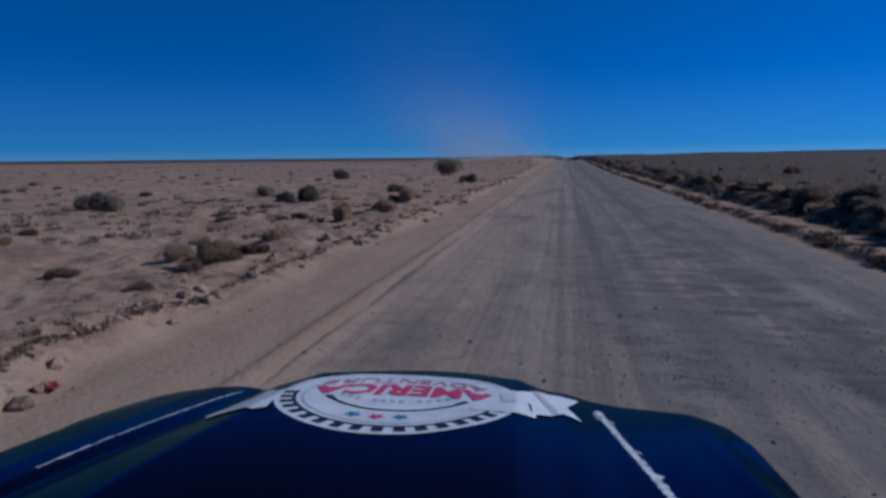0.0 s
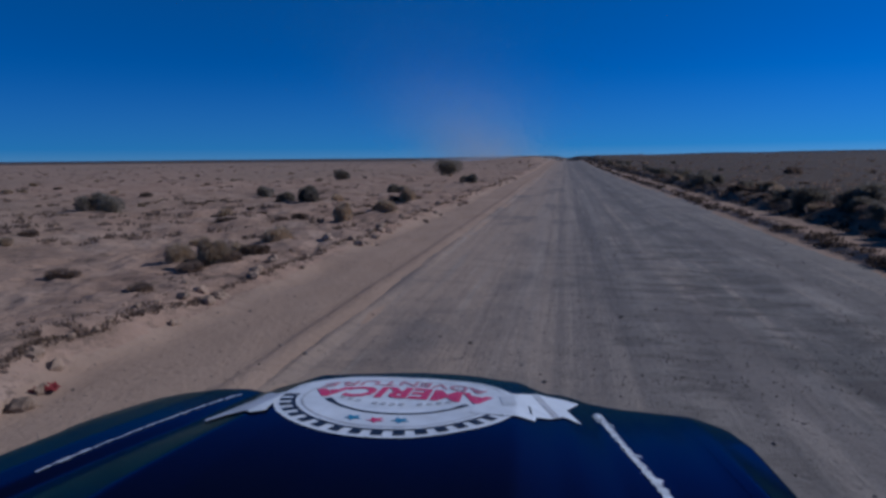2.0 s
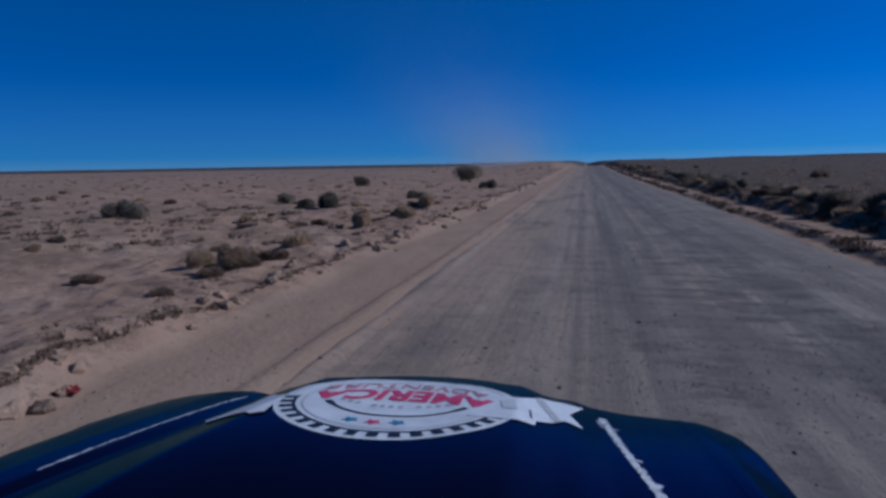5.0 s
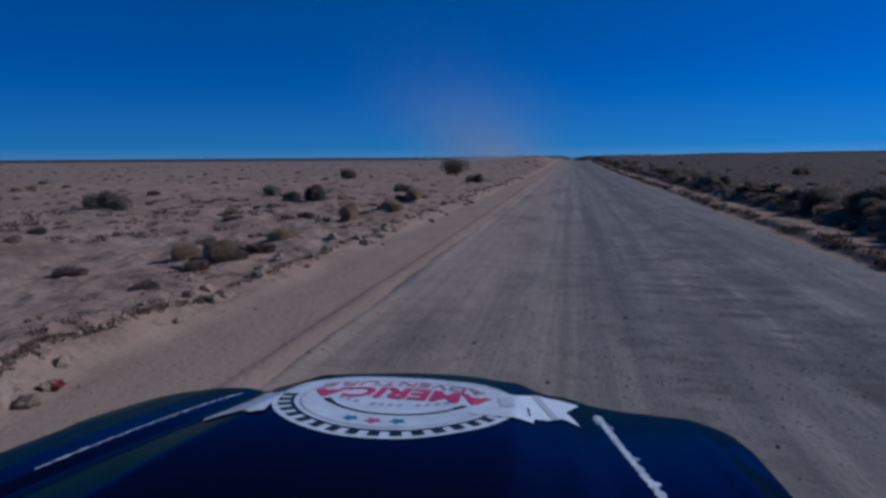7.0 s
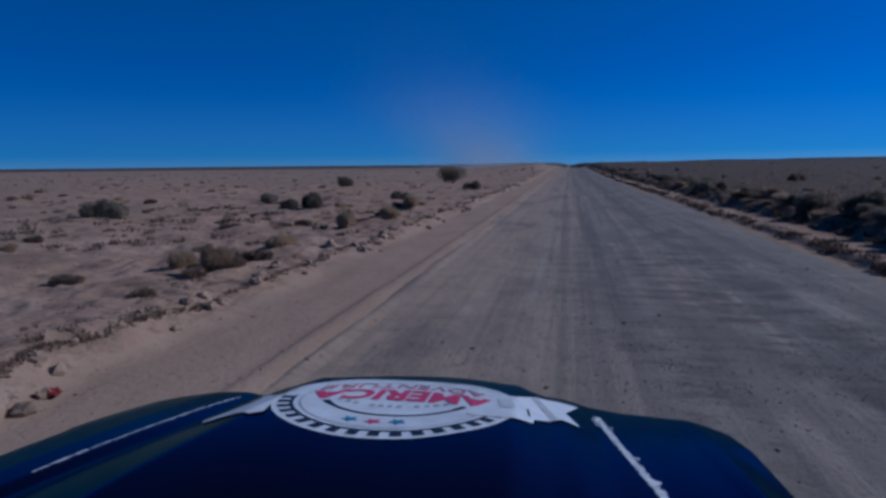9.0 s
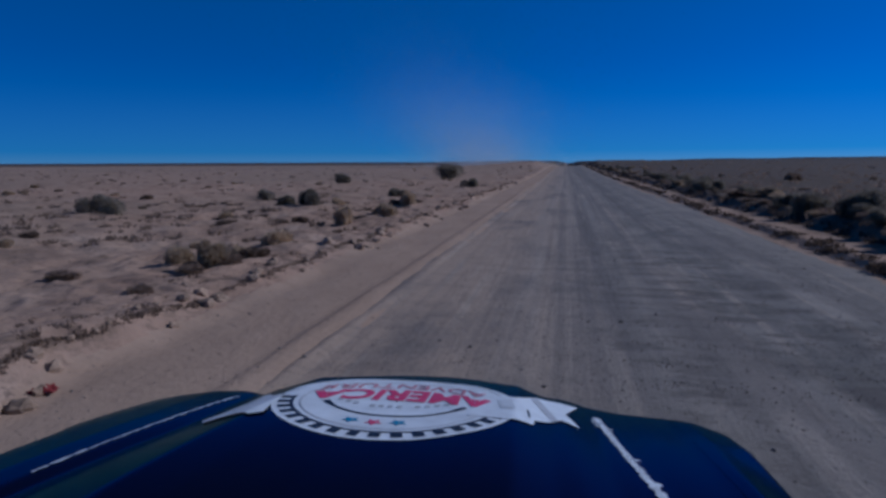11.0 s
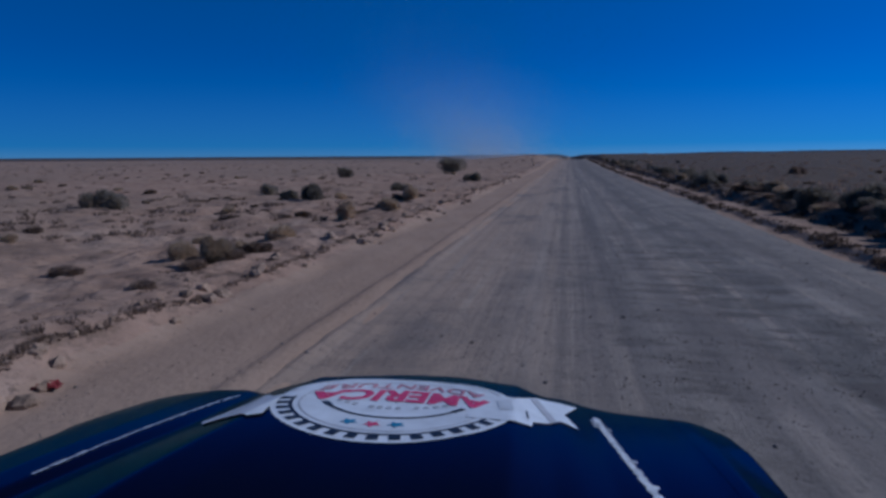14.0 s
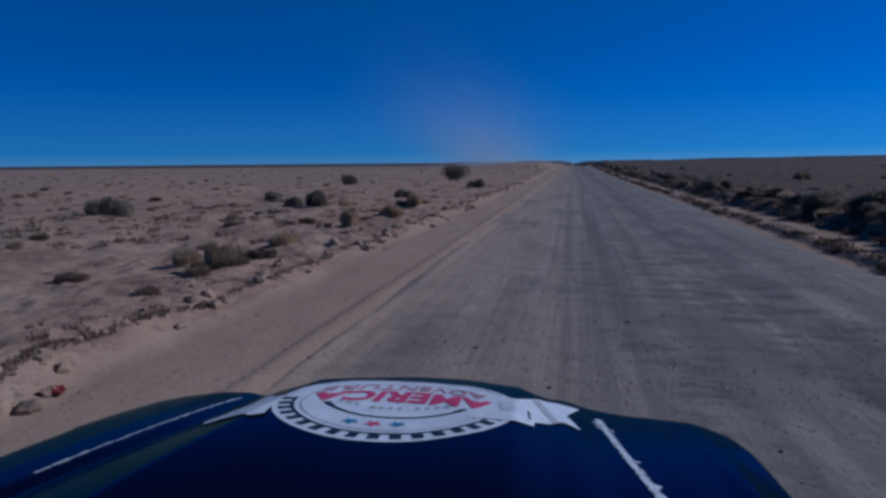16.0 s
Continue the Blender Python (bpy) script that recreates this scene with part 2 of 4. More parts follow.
def paint_material():
    m, t, b = material("navy_car_paint")
    p = coords(t)
    dust = noise_out(t, p, 5.0, 6, 0.6)
    speck = noise_out(t, p, 180.0, 3, 0.6)
    base = mix(t, ramp(t, dust, [(0.4, (0, 0, 0)), (0.8, (0.05, 0.05, 0.05))]), (0.0064, 0.0076, 0.0092), (0.04, 0.034, 0.03))
    t.links.new(base, b.inputs["Base Color"])
    b.inputs["Metallic"].default_value = 0.62
    b.inputs["Specular Tint"].default_value = (0.05, 0.60, 1.0, 1.0)
    b.inputs["Roughness"].default_value = 0.2
    b.inputs["Specular IOR Level"].default_value = 0.0
    b.inputs["Coat Weight"].default_value = 0.05
    b.inputs["Coat IOR"].default_value = 1.25
    t.links.new(ramp(t, dust, [(0.3, (0.04, 0.04, 0.04)), (0.8, (0.10, 0.10, 0.10))]), b.inputs["Coat Roughness"])
    bump(t, b, [speck], [0.0002])
    return m


def plain_material(name, colour, rough=0.6, metal=0.0, vary=0.08, scale=20.0):
    m, t, b = material(name)
    n = noise_out(t, coords(t), scale, 5, 0.6)
    lo = tuple(c * (1 - vary * 2) for c in colour)
    hi = tuple(min(1.0, c * (1 + vary)) for c in colour)
    t.links.new(ramp(t, n, [(0.3, lo), (0.7, hi)]), b.inputs["Base Color"])
    b.inputs["Roughness"].default_value = rough
    b.inputs["Metallic"].default_value = metal
    return m


EARTH, SAND, ROAD = earth_material(), sand_shoulder_material(), road_material()
PAINT = paint_material()
WHITE_VINYL = plain_material("white_vinyl", (0.68, 0.715, 0.76), 0.45)
GREY_VINYL = plain_material("grey_vinyl", (0.42, 0.43, 0.46), 0.5)
RED_VINYL = plain_material("red_vinyl", (0.60, 0.04, 0.13), 0.45)
PALE_RED_VINYL = plain_material("pale_red_vinyl", (0.50, 0.20, 0.25), 0.5)
PALE_VINYL = plain_material("pale_vinyl", (0.55, 0.58, 0.62), 0.5)
BLUE_VINYL = plain_material("blue_vinyl", (0.03, 0.22, 0.38), 0.45)
BLACK_VINYL = plain_material("black_vinyl", (0.012, 0.016, 0.03), 0.5)
RUBBER = plain_material("tyre_rubber", (0.025, 0.024, 0.023), 0.85)
STEEL = plain_material("wheel_steel", (0.5, 0.5, 0.5), 0.4, 0.9)
SEAL = plain_material("black_rubber_seal", (0.015, 0.015, 0.016), 0.7)
TWIG = plain_material("dry_twig", (0.11, 0.08, 0.06), 0.9, vary=0.2)
SAGE = plant_material("grey_green_leaves", (0.13, 0.108, 0.082), (0.38, 0.325, 0.25))
STRAW = plant_material("straw_blades", (0.34, 0.25, 0.165), (0.64, 0.49, 0.34))
BROWN_SCRUB = plant_material("brown_scrub", (0.15, 0.104, 0.078), (0.36, 0.258, 0.19))
# darker than the brown scrub: the bank's shade is put into its colour
SHADED_SCRUB = plant_material("shaded_scrub", (0.06, 0.042, 0.034), (0.17, 0.12, 0.09))
CLOD = stone_material("earth_clod", (0.23, 0.157, 0.108), (0.39, 0.272, 0.188))
STONE = stone_material("grey_stone", (0.10, 0.085, 0.078), (0.25, 0.21, 0.185))
RED_CLOTH = plain_material("red_cloth", (0.16, 0.012, 0.014), 0.8, vary=0.25)


def dust_material():
    m, t, b = material("airborne_dust")
    b.inputs["Base Color"].default_value = (0.76, 0.80, 0.86, 1)
    b.inputs["Roughness"].default_value = 1.0
    b.inputs["Specular IOR Level"].default_value = 0.0
    thin = node(t, "BsdfTranslucent", Color=(0.76, 0.80, 0.86, 1))
    both = node(t, "MixShader", Fac=0.5)
    t.links.new(b.outputs[0], both.inputs[1])
    t.links.new(thin.outputs[0], both.inputs[2])
    t.links.new(both.outputs[0], t.nodes["Material Output"].inputs[0])
    return m


DUST = dust_material()


# ---------------------------------------------------------------- helpers
def hashed(ix, iy, seed):
    h = (ix.astype(np.int64) * 374761393 + iy.astype(np.int64) * 668265263 + seed * 974634777) & 0x7FFFFFFF
    h = ((h ^ (h >> 13)) * 1274126177) & 0x7FFFFFFF
    return ((h ^ (h >> 16)) & 0xFFFF) / 65535.0


def value_noise(x, y, seed=0):
    x, y = np.asarray(x, float), np.asarray(y, float)
    ix, iy = np.floor(x), np.floor(y)
    fx, fy = x - ix, y - iy
    fx, fy = fx * fx * (3 - 2 * fx), fy * fy * (3 - 2 * fy)
    a, b = hashed(ix, iy, seed), hashed(ix + 1, iy, seed)
    c, d = hashed(ix, iy + 1, seed), hashed(ix + 1, iy + 1, seed)
    return (a * (1 - fx) + b * fx) * (1 - fy) + (c * (1 - fx) + d * fx) * fy


def fbm(x, y, seed=0, octaves=4):
    total, amp, norm = 0.0, 1.0, 0.0
    for o in range(octaves):
        total = total + amp * (value_noise(x * 2 ** o, y * 2 ** o, seed + o) - 0.5)
        norm += amp
        amp *= 0.5
    return total / norm * 2


def step(a, b, x):
    k = np.clip((x - a) / (b - a), 0, 1)
    return k * k * (3 - 2 * k)


def road_height(x, y):
    """The graded roadway: low crown, wheel ruts, washboard and a thrown-up ridge at its edge."""
    z = 0.03 - 0.0035 * (x - 1.0) ** 2
    z = z + 0.022 * step(-2.2, -1.6, x) * fbm(x * 1.6, y * 0.03, 11, 4)
    near = np.clip(1.5 - np.abs(y) / 60, 0, 1)
    board = step(0.05, 0.35, fbm(x * 0.5, y * 0.12, 23, 3))
    z = z + near * 0.005 * board * (0.4 + 0.6 * step(0.3, 1.2, x)) * step(-1.3, -0.5, x) * step(-4.0, -3.4, -x) * np.sin(y * 2 * math.pi / 0.62 + 1.5 * fbm(x * 0.8, y * 0.4, 31, 2))
    z = z + near * 0.006 * fbm(x * 4, y * 4, 37, 3)
    ridge_x = -1.92 - 0.10 * fbm(y * 0.07, 0 * y, 41, 3)
    z = z + 0.036 * np.exp(-((x - ridge_x) / 0.07) ** 2) * (0.7 + 0.5 * fbm(x * 2, y * 1.5, 43, 3))
    return z


def berm_line(y):
    return -3.48 + 0.16 * fbm(y * 0.55, 0 * y, 51, 4) + 0.09 * fbm(y * 2.3, 0 * y, 53, 3)


def right_line(y):
    return 4.02 + 0.14 * fbm(y * 0.35, 0 * y, 61, 4)


def far_rise(x, y):
    """Low swells of the plain towards the horizon, and the rise over which the road runs out of sight."""
    dist = np.hypot(x, y)
    way = x / np.maximum(dist, 1.0)
    swell = 2.2 * fbm(x / 500, y / 500, 83, 4) - 0.6
    right = 6.8 * step(0.005, 0.25, way)
    crest = 6.0 * np.exp(-((way + 0.075) / 0.09) ** 2)
    z = step(250, 1000, dist) * (swell + (right + crest) * (0.8 + 0.4 * fbm(x / 160, y / 160, 87, 3))) + step(1500, 4000, dist) * 8.0
    z = z + step(50, 140, y) * 0.62 * np.exp(-(np.minimum(x - 1, 0) / 60) ** 2)
    # the banks stand higher where the road cuts through the top of the rise
    top = np.exp(-((y - 140) / 30) ** 2)
    z = z + top * 1.15 * step(4.2, 8.0, 1.0 - x) * np.exp(-(np.maximum(-4 - x, 0) / 16) ** 2)
    z = z + top * 0.95 * step(3.2, 6.0, x - 1.0) * np.exp(-(np.maximum(x - 8, 0) / 60) ** 2)
    # and the road falls away beyond it
    return z - step(147, 380, y) * 14.0 * np.exp(-((way - 0.004) / 0.013) ** 2)


def ground_height(x, y):
    dist = np.hypot(x, y)
    near = np.clip(1.4 - dist / 90, 0, 1)
    edge = berm_line(y)
    left = step(0.0, 0.75, edge + 0.32 - x)
    z = 0.02 * fbm(x * 1.3, y * 0.7, 3, 3) * near
    lumps = 0.13 * fbm(x * 1.1, y * 1.1, 71, 5) + 0.07 * np.abs(fbm(x * 3.2, y * 3.2, 73, 3))
    crest = 0.08 * np.exp(-np.clip(edge - x, 0, 60) / 1.6) + 0.05
    z = z + left * (crest + lumps * near + 0.12 * fbm(x * 0.12, y * 0.12, 77, 4))
    z = z + 0.045 * np.exp(-((x + 2.17 + 0.08 * fbm(y * 0.06, 0 * y, 45, 3)) / 0.06) ** 2) * (0.8 + 0.4 * fbm(x * 2, y * 0.8, 47, 3))
    r_edge = right_line(y)
    right = step(0.05, 0.30, x - r_edge)
    ledge = 1.05 + 0.35 * fbm(y * 0.22, 0 * y, 65, 3)
    z = z + right * (0.10 + 0.04 * fbm(y * 0.3, 0 * y, 63, 3))
    z = z + step(0.0, 0.50, x - r_edge - ledge) * (0.20 + 0.10 * fbm(y * 0.25, 0 * y, 67, 3) + lumps * 1.1 * near + 0.10 * fbm(x * 0.14, y * 0.14, 79, 4))
    inside = step(-1.80, -1.55, x) * step(-3.85, -3.60, -x)
    z = z - 0.10 * inside
    return z + far_rise(x, y)


def rows_between(a, b, first, growth):
    out, d = [a], first
    while out[-1] < b:
        out.append(out[-1] + d)
        d = max(first, (out[-1] - a) * growth)
    return out


def sheet(name, xs, ys, height, chooser, mats):
    X, Y = np.meshgrid(np.array(xs), np.array(ys))
    Z = height(X, Y)
    nx, ny = len(xs), len(ys)
    verts = np.column_stack([X.ravel(), Y.ravel(), Z.ravel()])
    i = np.arange(nx * ny).reshape(ny, nx)
    faces = np.column_stack([i[:-1, :-1].ravel(), i[:-1, 1:].ravel(), i[1:, 1:].ravel(), i[1:, :-1].ravel()])
    me = bpy.data.meshes.new(name)
    me.vertices.add(len(verts))
    me.vertices.foreach_set("co", verts.ravel())
    me.loops.add(faces.size)
    me.loops.foreach_set("vertex_index", faces.ravel())
    me.polygons.add(len(faces))
    me.polygons.foreach_set("loop_start", np.arange(len(faces)) * 4)
    me.polygons.foreach_set("loop_total", np.full(len(faces), 4))
    for m in mats:
        me.materials.append(m)
    if chooser is not None:
        cx, cy = verts[faces].mean(axis=1)[:, :2].T
        me.polygons.foreach_set("material_index", chooser(cx, cy).astype(np.int32))
    me.polygons.foreach_set("use_smooth", np.ones(len(faces), bool))
    me.update(calc_edges=True)
    return new(name, me)


def part(name, bm, mat, parent=None, label="", smooth=True):
    me = bpy.data.meshes.new(name)
    bm.to_mesh(me)
    bm.free()
    me.materials.append(mat)
    if smooth:
        me.polygons.foreach_set("use_smooth", np.ones(len(me.polygons), bool))
    ob = new(name, me)
    if parent:
        ob.parent = parent
    return tagged(ob, label) if label else ob


def mesh_part(name, verts, faces, mat, parent=None, label="", smooth=True):
    me = bpy.data.meshes.new(name)
    me.from_pydata([tuple(v) for v in verts], [], faces)
    me.materials.append(mat)
    if smooth:
        me.polygons.foreach_set("use_smooth", np.ones(len(me.polygons), bool))
    ob = new(name, me)
    if parent:
        ob.parent = parent
    return tagged(ob, label) if label else ob


# ---------------------------------------------------------------- ground and road
ys_near = [-60, -40, -25, -15, -10, -7, -5, -3.5, -2.5, -1.5, -0.8, -0.2, 0.3, 0.8]
ys_ground = ys_near + [1.2 + 0.05 * i for i in range(1, 180)]
ys_ground += rows_between(ys_ground[-1] + 0.06, 4300, 0.07, 0.0115)
left_xs = [-v for v in rows_between(8.0, 3800, 0.09, 0.03)][::-1]
ground_xs = left_xs + [-8.0 + 0.06 * i for i in range(1, 98)] + [-2.1 + 0.3 * i for i in range(19)]
ground_xs += [3.5 + 0.06 * i for i in range(73)] + rows_between(7.9, 3800, 0.09, 0.03)
ys_ground = [-3000, -800, -250, -120] + ys_ground


def ground_choice(x, y):
    return ((x > berm_line(y) + 0.02) & (x < right_line(y) - 0.12)).astype(int)


ground = sheet("ground", ground_xs, ys_ground, ground_height, ground_choice, [EARTH, SAND])
tagged(ground, "dry brown desert plain with crusted broken earth", "ground", kind="structure")

road_xs = [-2.55 + 0.05 * i for i in range(146)]
ys_road = ys_near + [1.2 + 0.04 * i for i in range(1, 200)]
ys_road += rows_between(ys_road[-1] + 0.05, 4200, 0.06, 0.012)


def road_surface(x, y):
    z = road_height(x, y)
    lip_l = -2.13 + 0.10 * fbm(y * 0.5, 0 * y, 91, 3)
    lip_r = right_line(y) + 0.05
    z = z - 0.10 * step(0.0, 0.45, lip_l + 0.15 - x) - 0.25 * step(0.10, 0.32, x - lip_r)
    return z + far_rise(x, y)


road = sheet("road", road_xs, ys_road, road_surface, None, [ROAD])
tagged(road, "graded grey-brown gravel road with wheel tracks and washboard", "road", kind="structure")


def surfaces(xs, ys):
    a, b = np.array(xs, float), np.array(ys, float)
    g = ground_height(a, b)
    on_road = (a > -2.5) & (a < 4.6)
    return np.where(on_road, np.maximum(g, road_surface(a, b)), g)


def surface(x, y):
    a, b = np.array([float(x)]), np.array([float(y)])
    g = float(ground_height(a, b)[0])
    if -2.5 < x < 4.6:
        g = max(g, float(road_surface(a, b)[0]))
    return g


# ---------------------------------------------------------------- the car's front end
PIVOT, HEADING = (-0.3999, 1.3294), radians(3.7)
SEC_S = [0, 0.12, 0.2, 0.29, 0.33, 0.36, 0.40, 0.46, 0.55, 0.65, 0.71, 0.745, 0.77, 0.785, 0.793, 0.795]
SEC_Z = [-0.0061, -0.001, -0.0003, -0.0302, -0.0444, -0.0585, -0.0721, -0.0687, -0.0741, -0.0895, -0.1026, -0.1128, -0.1318, -0.147, -0.2083, -0.4262]
SEC_Z_RIGHT = [-0.0061, -0.0068, -0.0043, -0.0063, -0.0217, -0.0331, -0.0425, -0.0610, -0.0753, -0.0847, -0.0864, -0.0927, -0.0977, -0.1386, -0.1999, -0.4171]
SEC_S_RIGHT = SEC_S[:10] + [0.712, 0.754, 0.786, 0.808, 0.823, 0.826]
EDGE = {-1: 0.795, 1: 0.826}
_fine = np.linspace(-0.795, 0.826, 1622)
_sec = np.where(_fine < 0, np.interp(-_fine, SEC_S, SEC_Z), np.interp(_fine, SEC_S_RIGHT, SEC_Z_RIGHT))
_k = np.exp(-(np.arange(-30, 31) / 7.0) ** 2)
_sec = np.convolve(np.pad(_sec, 30, mode="edge"), _k / _k.sum(), mode="valid")


def hood_z(u, v):
    """Height of the bonnet's skin; u across the car, v along it."""
    w = np.clip(1.1 - v, -1.5, 2)
    k = 0.40 * (1 + 0.44 * np.clip(1.05 - v, 0, 0.42))           # the raised middle spreads towards the rear
    a = np.where(u > -k, u * 0.40 / k, np.where(u > -0.65, -0.65 + (0.65 + u) * 0.25 / (0.65 - k), u))
    tuck = 2.45 * np.clip(-0.70 - u, 0, 0.1) * np.clip(1.12 - v, 0, 1)         # the shoulders fall away rearward
    tuck = tuck + 1.285 * np.clip(u - 0.70, 0, 0.13) * np.clip(1.2 - v, 0, 1)
    return 1.0085 + 0.1866 * w - 0.0833 * w ** 2 + np.interp(np.where(u < 0, a, u), _fine, _sec) - tuck


# plan of the bonnet's leading edge: a rounded middle between two wings
NOSE_U = [-0.795, -0.74, -0.65, -0.5, -0.42, -0.35, -0.25, -0.12, 0, 0.12, 0.25, 0.35, 0.42, 0.5, 0.65, 0.74, 0.826]
NOSE_V = [1.262, 1.392, 1.405, 1.422, 1.401, 1.356, 1.286, 1.352, 1.452, 1.462, 1.374, 1.351, 1.414, 1.399, 1.424, 1.404, 1.22]
_nose = np.interp(_fine, NOSE_U, NOSE_V)
_nose = np.convolve(np.pad(_nose, 32, mode="edge"), np.ones(65) / 65, mode="valid")


def nose_v(u):
    return float(np.interp(u, _fine, _nose))


def car_point(u, v, z):
    c, s = math.cos(HEADING), math.sin(HEADING)
    dv = v - PIVOT[1]
    return (PIVOT[0] + u * c - dv * s, PIVOT[1] + u * s + dv * c, z)


def on_hood(u, v, lift=0.0):
    return car_point(u, v, float(hood_z(u, v)) + lift)


def hood_strip(us, v_rear, drop, inner=0.012):
    """Verts and faces of a skin over the columns us, rolled down over the nose, with a turned-in edge."""
    cols = []
    for u in us:
        vf = nose_v(u)
        col = [(u, v_rear + (vf - v_rear) * k / 40, None) for k in range(41)]
        z0 = float(hood_z(u, vf))
        r = 0.055
        for k in range(1, 9):
            a = math.radians(78) * k / 8
            col.append((u, vf + r * math.sin(a), z0 - 0.2 * r * math.sin(a) - r * (1 - math.cos(a))))
        lu, lv, lz = col[-1]
        for k in range(1, 5):
            col.append((lu, lv + 0.02 * k / 4, lz - (lz - drop) * k / 4))
        cols.append([car_point(a, b, float(hood_z(a, b)) if c is None else c) for a, b, c in col])
    n = len(cols[0])
    verts = [p for c in cols for p in c]
    faces = [(i * n + j, (i + 1) * n + j, (i + 1) * n + j + 1, i * n + j + 1) for i in range(len(cols) - 1) for j in range(n - 1)]
    m = len(verts)
    verts += [(x, y, z - inner) for x, y, z in verts]
    faces += [tuple(m + q for q in f[::-1]) for f in faces]
    rim = [j for j in range(n)] + [i * n + n - 1 for i in range(1, len(cols))]
    rim += [(len(cols) - 1) * n + j for j in range(n - 2, -1, -1)] + [i * n for i in range(len(cols) - 2, 0, -1)]
    for a, b in zip(rim, rim[1:] + rim[:1]):
        k = len(verts)
        verts += [verts[a], verts[a + m], verts[b + m], verts[b]]
        faces.append((k, k + 1, k + 2, k + 3))
    return verts, faces


car = new("car")
car.location = (0, 0, 0)
tagged(car, "dark blue car front with white round decal on its bonnet", "car")
v_, f_ = hood_strip(list(np.linspace(-0.6694, 0.6694, 181)), 0.12, 0.70)
bonnet = mesh_part("bonnet", v_, f_, PAINT, car, "glossy navy blue bonnet with a raised middle")
for side in (-1, 1):
    us = [side * u for u in (*np.linspace(0.6706, 0.745, 12), *np.linspace(0.75, EDGE[side], 20))]
    if side < 0:
        us = us[::-1]
    v_, f_ = hood_strip(us, 0.0, 0.42)
    # the flank below the wing's shoulder
    wing = mesh_part("wing", v_, f_, PAINT, car)
    flank_v, flank_f = [], []
    for k in range(25):
        v = 0.0 + 1.05 * k / 24
        arch = max(0.0, 0.36 ** 2 - (v - 0.62) ** 2) ** 0.5
        low = max(0.34, 0.33 + arch if arch > 0 else 0.34)
        for z in (float(hood_z(side * EDGE[side], v)), 0.5 * float(hood_z(side * EDGE[side], v)) + 0.5 * max(low, 0.36), low):
            bulge = EDGE[side] + (0.012 if z < 0.8 else 0.0)
            flank_v.append(car_point(side * bulge, v, z))
    for k in range(24):
        for j in range(2):
            flank_f.append((k * 3 + j, k * 3 + j + 1, k * 3 + j + 4, k * 3 + j + 3))
    mesh_part("side_panel", flank_v, flank_f, PAINT, car)
    # front wheel
    wheel = new("wheel")
    wheel.parent = car
    bm = bmesh.new()
    prof = [(0.20, 0.07), (0.27, 0.085), (0.305, 0.075), (0.315, 0.04), (0.315, -0.04), (0.305, -0.075), (0.27, -0.085), (0.20, -0.07)]
    rings = [[bm.verts.new(car_point(side * 0.66 + w, 0.62 + r * math.cos(a), 0.315 + 0.02 + r * math.sin(a))) for r, w in prof]
             for a in [2 * math.pi * i / 40 for i in range(40)]]
    for i in range(40):
        for j in range(len(prof)):
            q, p = rings[i], rings[(i + 1) % 40]
            bm.faces.new((q[j], q[(j + 1) % len(prof)], p[(j + 1) % len(prof)], p[j]))
    part("tyre", bm, RUBBER, wheel)
    bm = bmesh.new()
    prof = [(0.0, 0.05), (0.05, 0.055), (0.12, 0.03), (0.17, 0.05), (0.205, 0.065), (0.205, -0.065), (0.0, -0.05)]
    rings = [[bm.verts.new(car_point(side * (0.66 + w), 0.62 + max(r, 0.002) * math.cos(a), 0.335 + max(r, 0.002) * math.sin(a))) for r, w in prof]
             for a in [2 * math.pi * i / 32 for i in range(32)]]
    for i in range(32):
        for j in range(len(prof) - 1):
            q, p = rings[i], rings[(i + 1) % 32]
            bm.faces.new((q[j], q[j + 1], p[j + 1], p[j]))
    part("rim", bm, STEEL, wheel)

# nose panel under the bonnet's lip, and the bay's floor that carries it
nv, nf = [], []
for i in range(33):
    u = -0.76 + 1.52 * i / 32
    vf = nose_v(u) + 0.04
    for z, dv in ((0.72, 0.0), (0.58, 0.025), (0.45, 0.03), (0.36, 0.0), (0.30, -0.06)):
        nv.append(car_point(u, vf + dv, z))
for i in range(32):
    for j in range(4):
        nf.append((i * 5 + j, i * 5 + j + 1, i * 5 + j + 6, i * 5 + j + 5))
mesh_part("nose_panel", nv, nf, PAINT, car)
bv = [car_point(u, v, z) for v in (-0.05, 1.25) for u in (-0.55, 0.55) for z in (0.28, 0.62)]
bm = bmesh.new()
q = [bm.verts.new(p) for p in bv]
bmesh.ops.convex_hull(bm, input=q)
part("engine_bay", bm, SEAL, car, smooth=False)
# cowl behind the bonnet
bm = bmesh.new()
cow = []
for i in range(25):
    u = -0.76 + 1.52 * i / 24
    for v, dz in ((0.125, -0.004), (0.10, -0.02), (0.03, -0.02), (-0.02, 0.01), (-0.05, -0.12)):
        cow.append(bm.verts.new(car_point(u, v, float(hood_z(u * 0.85, 0.12)) + dz)))
for i in range(24):
    for j in range(4):
        bm.faces.new((cow[i * 5 + j], cow[i * 5 + j + 1], cow[i * 5 + j + 6], cow[i * 5 + j + 5]))
part("cowl", bm, SEAL, car, "black cowl strip behind the bonnet")


# the round decal; p to the right and q up as its words are read from in front of the car
BADGE, TURN = (0.0437, 1.1087), radians(181.5)


def badge_point(p, q, lift):
    c, s = math.cos(TURN), math.sin(TURN)
    return on_hood(BADGE[0] + p * c - q * s, BADGE[1] + p * s + q * c, lift)


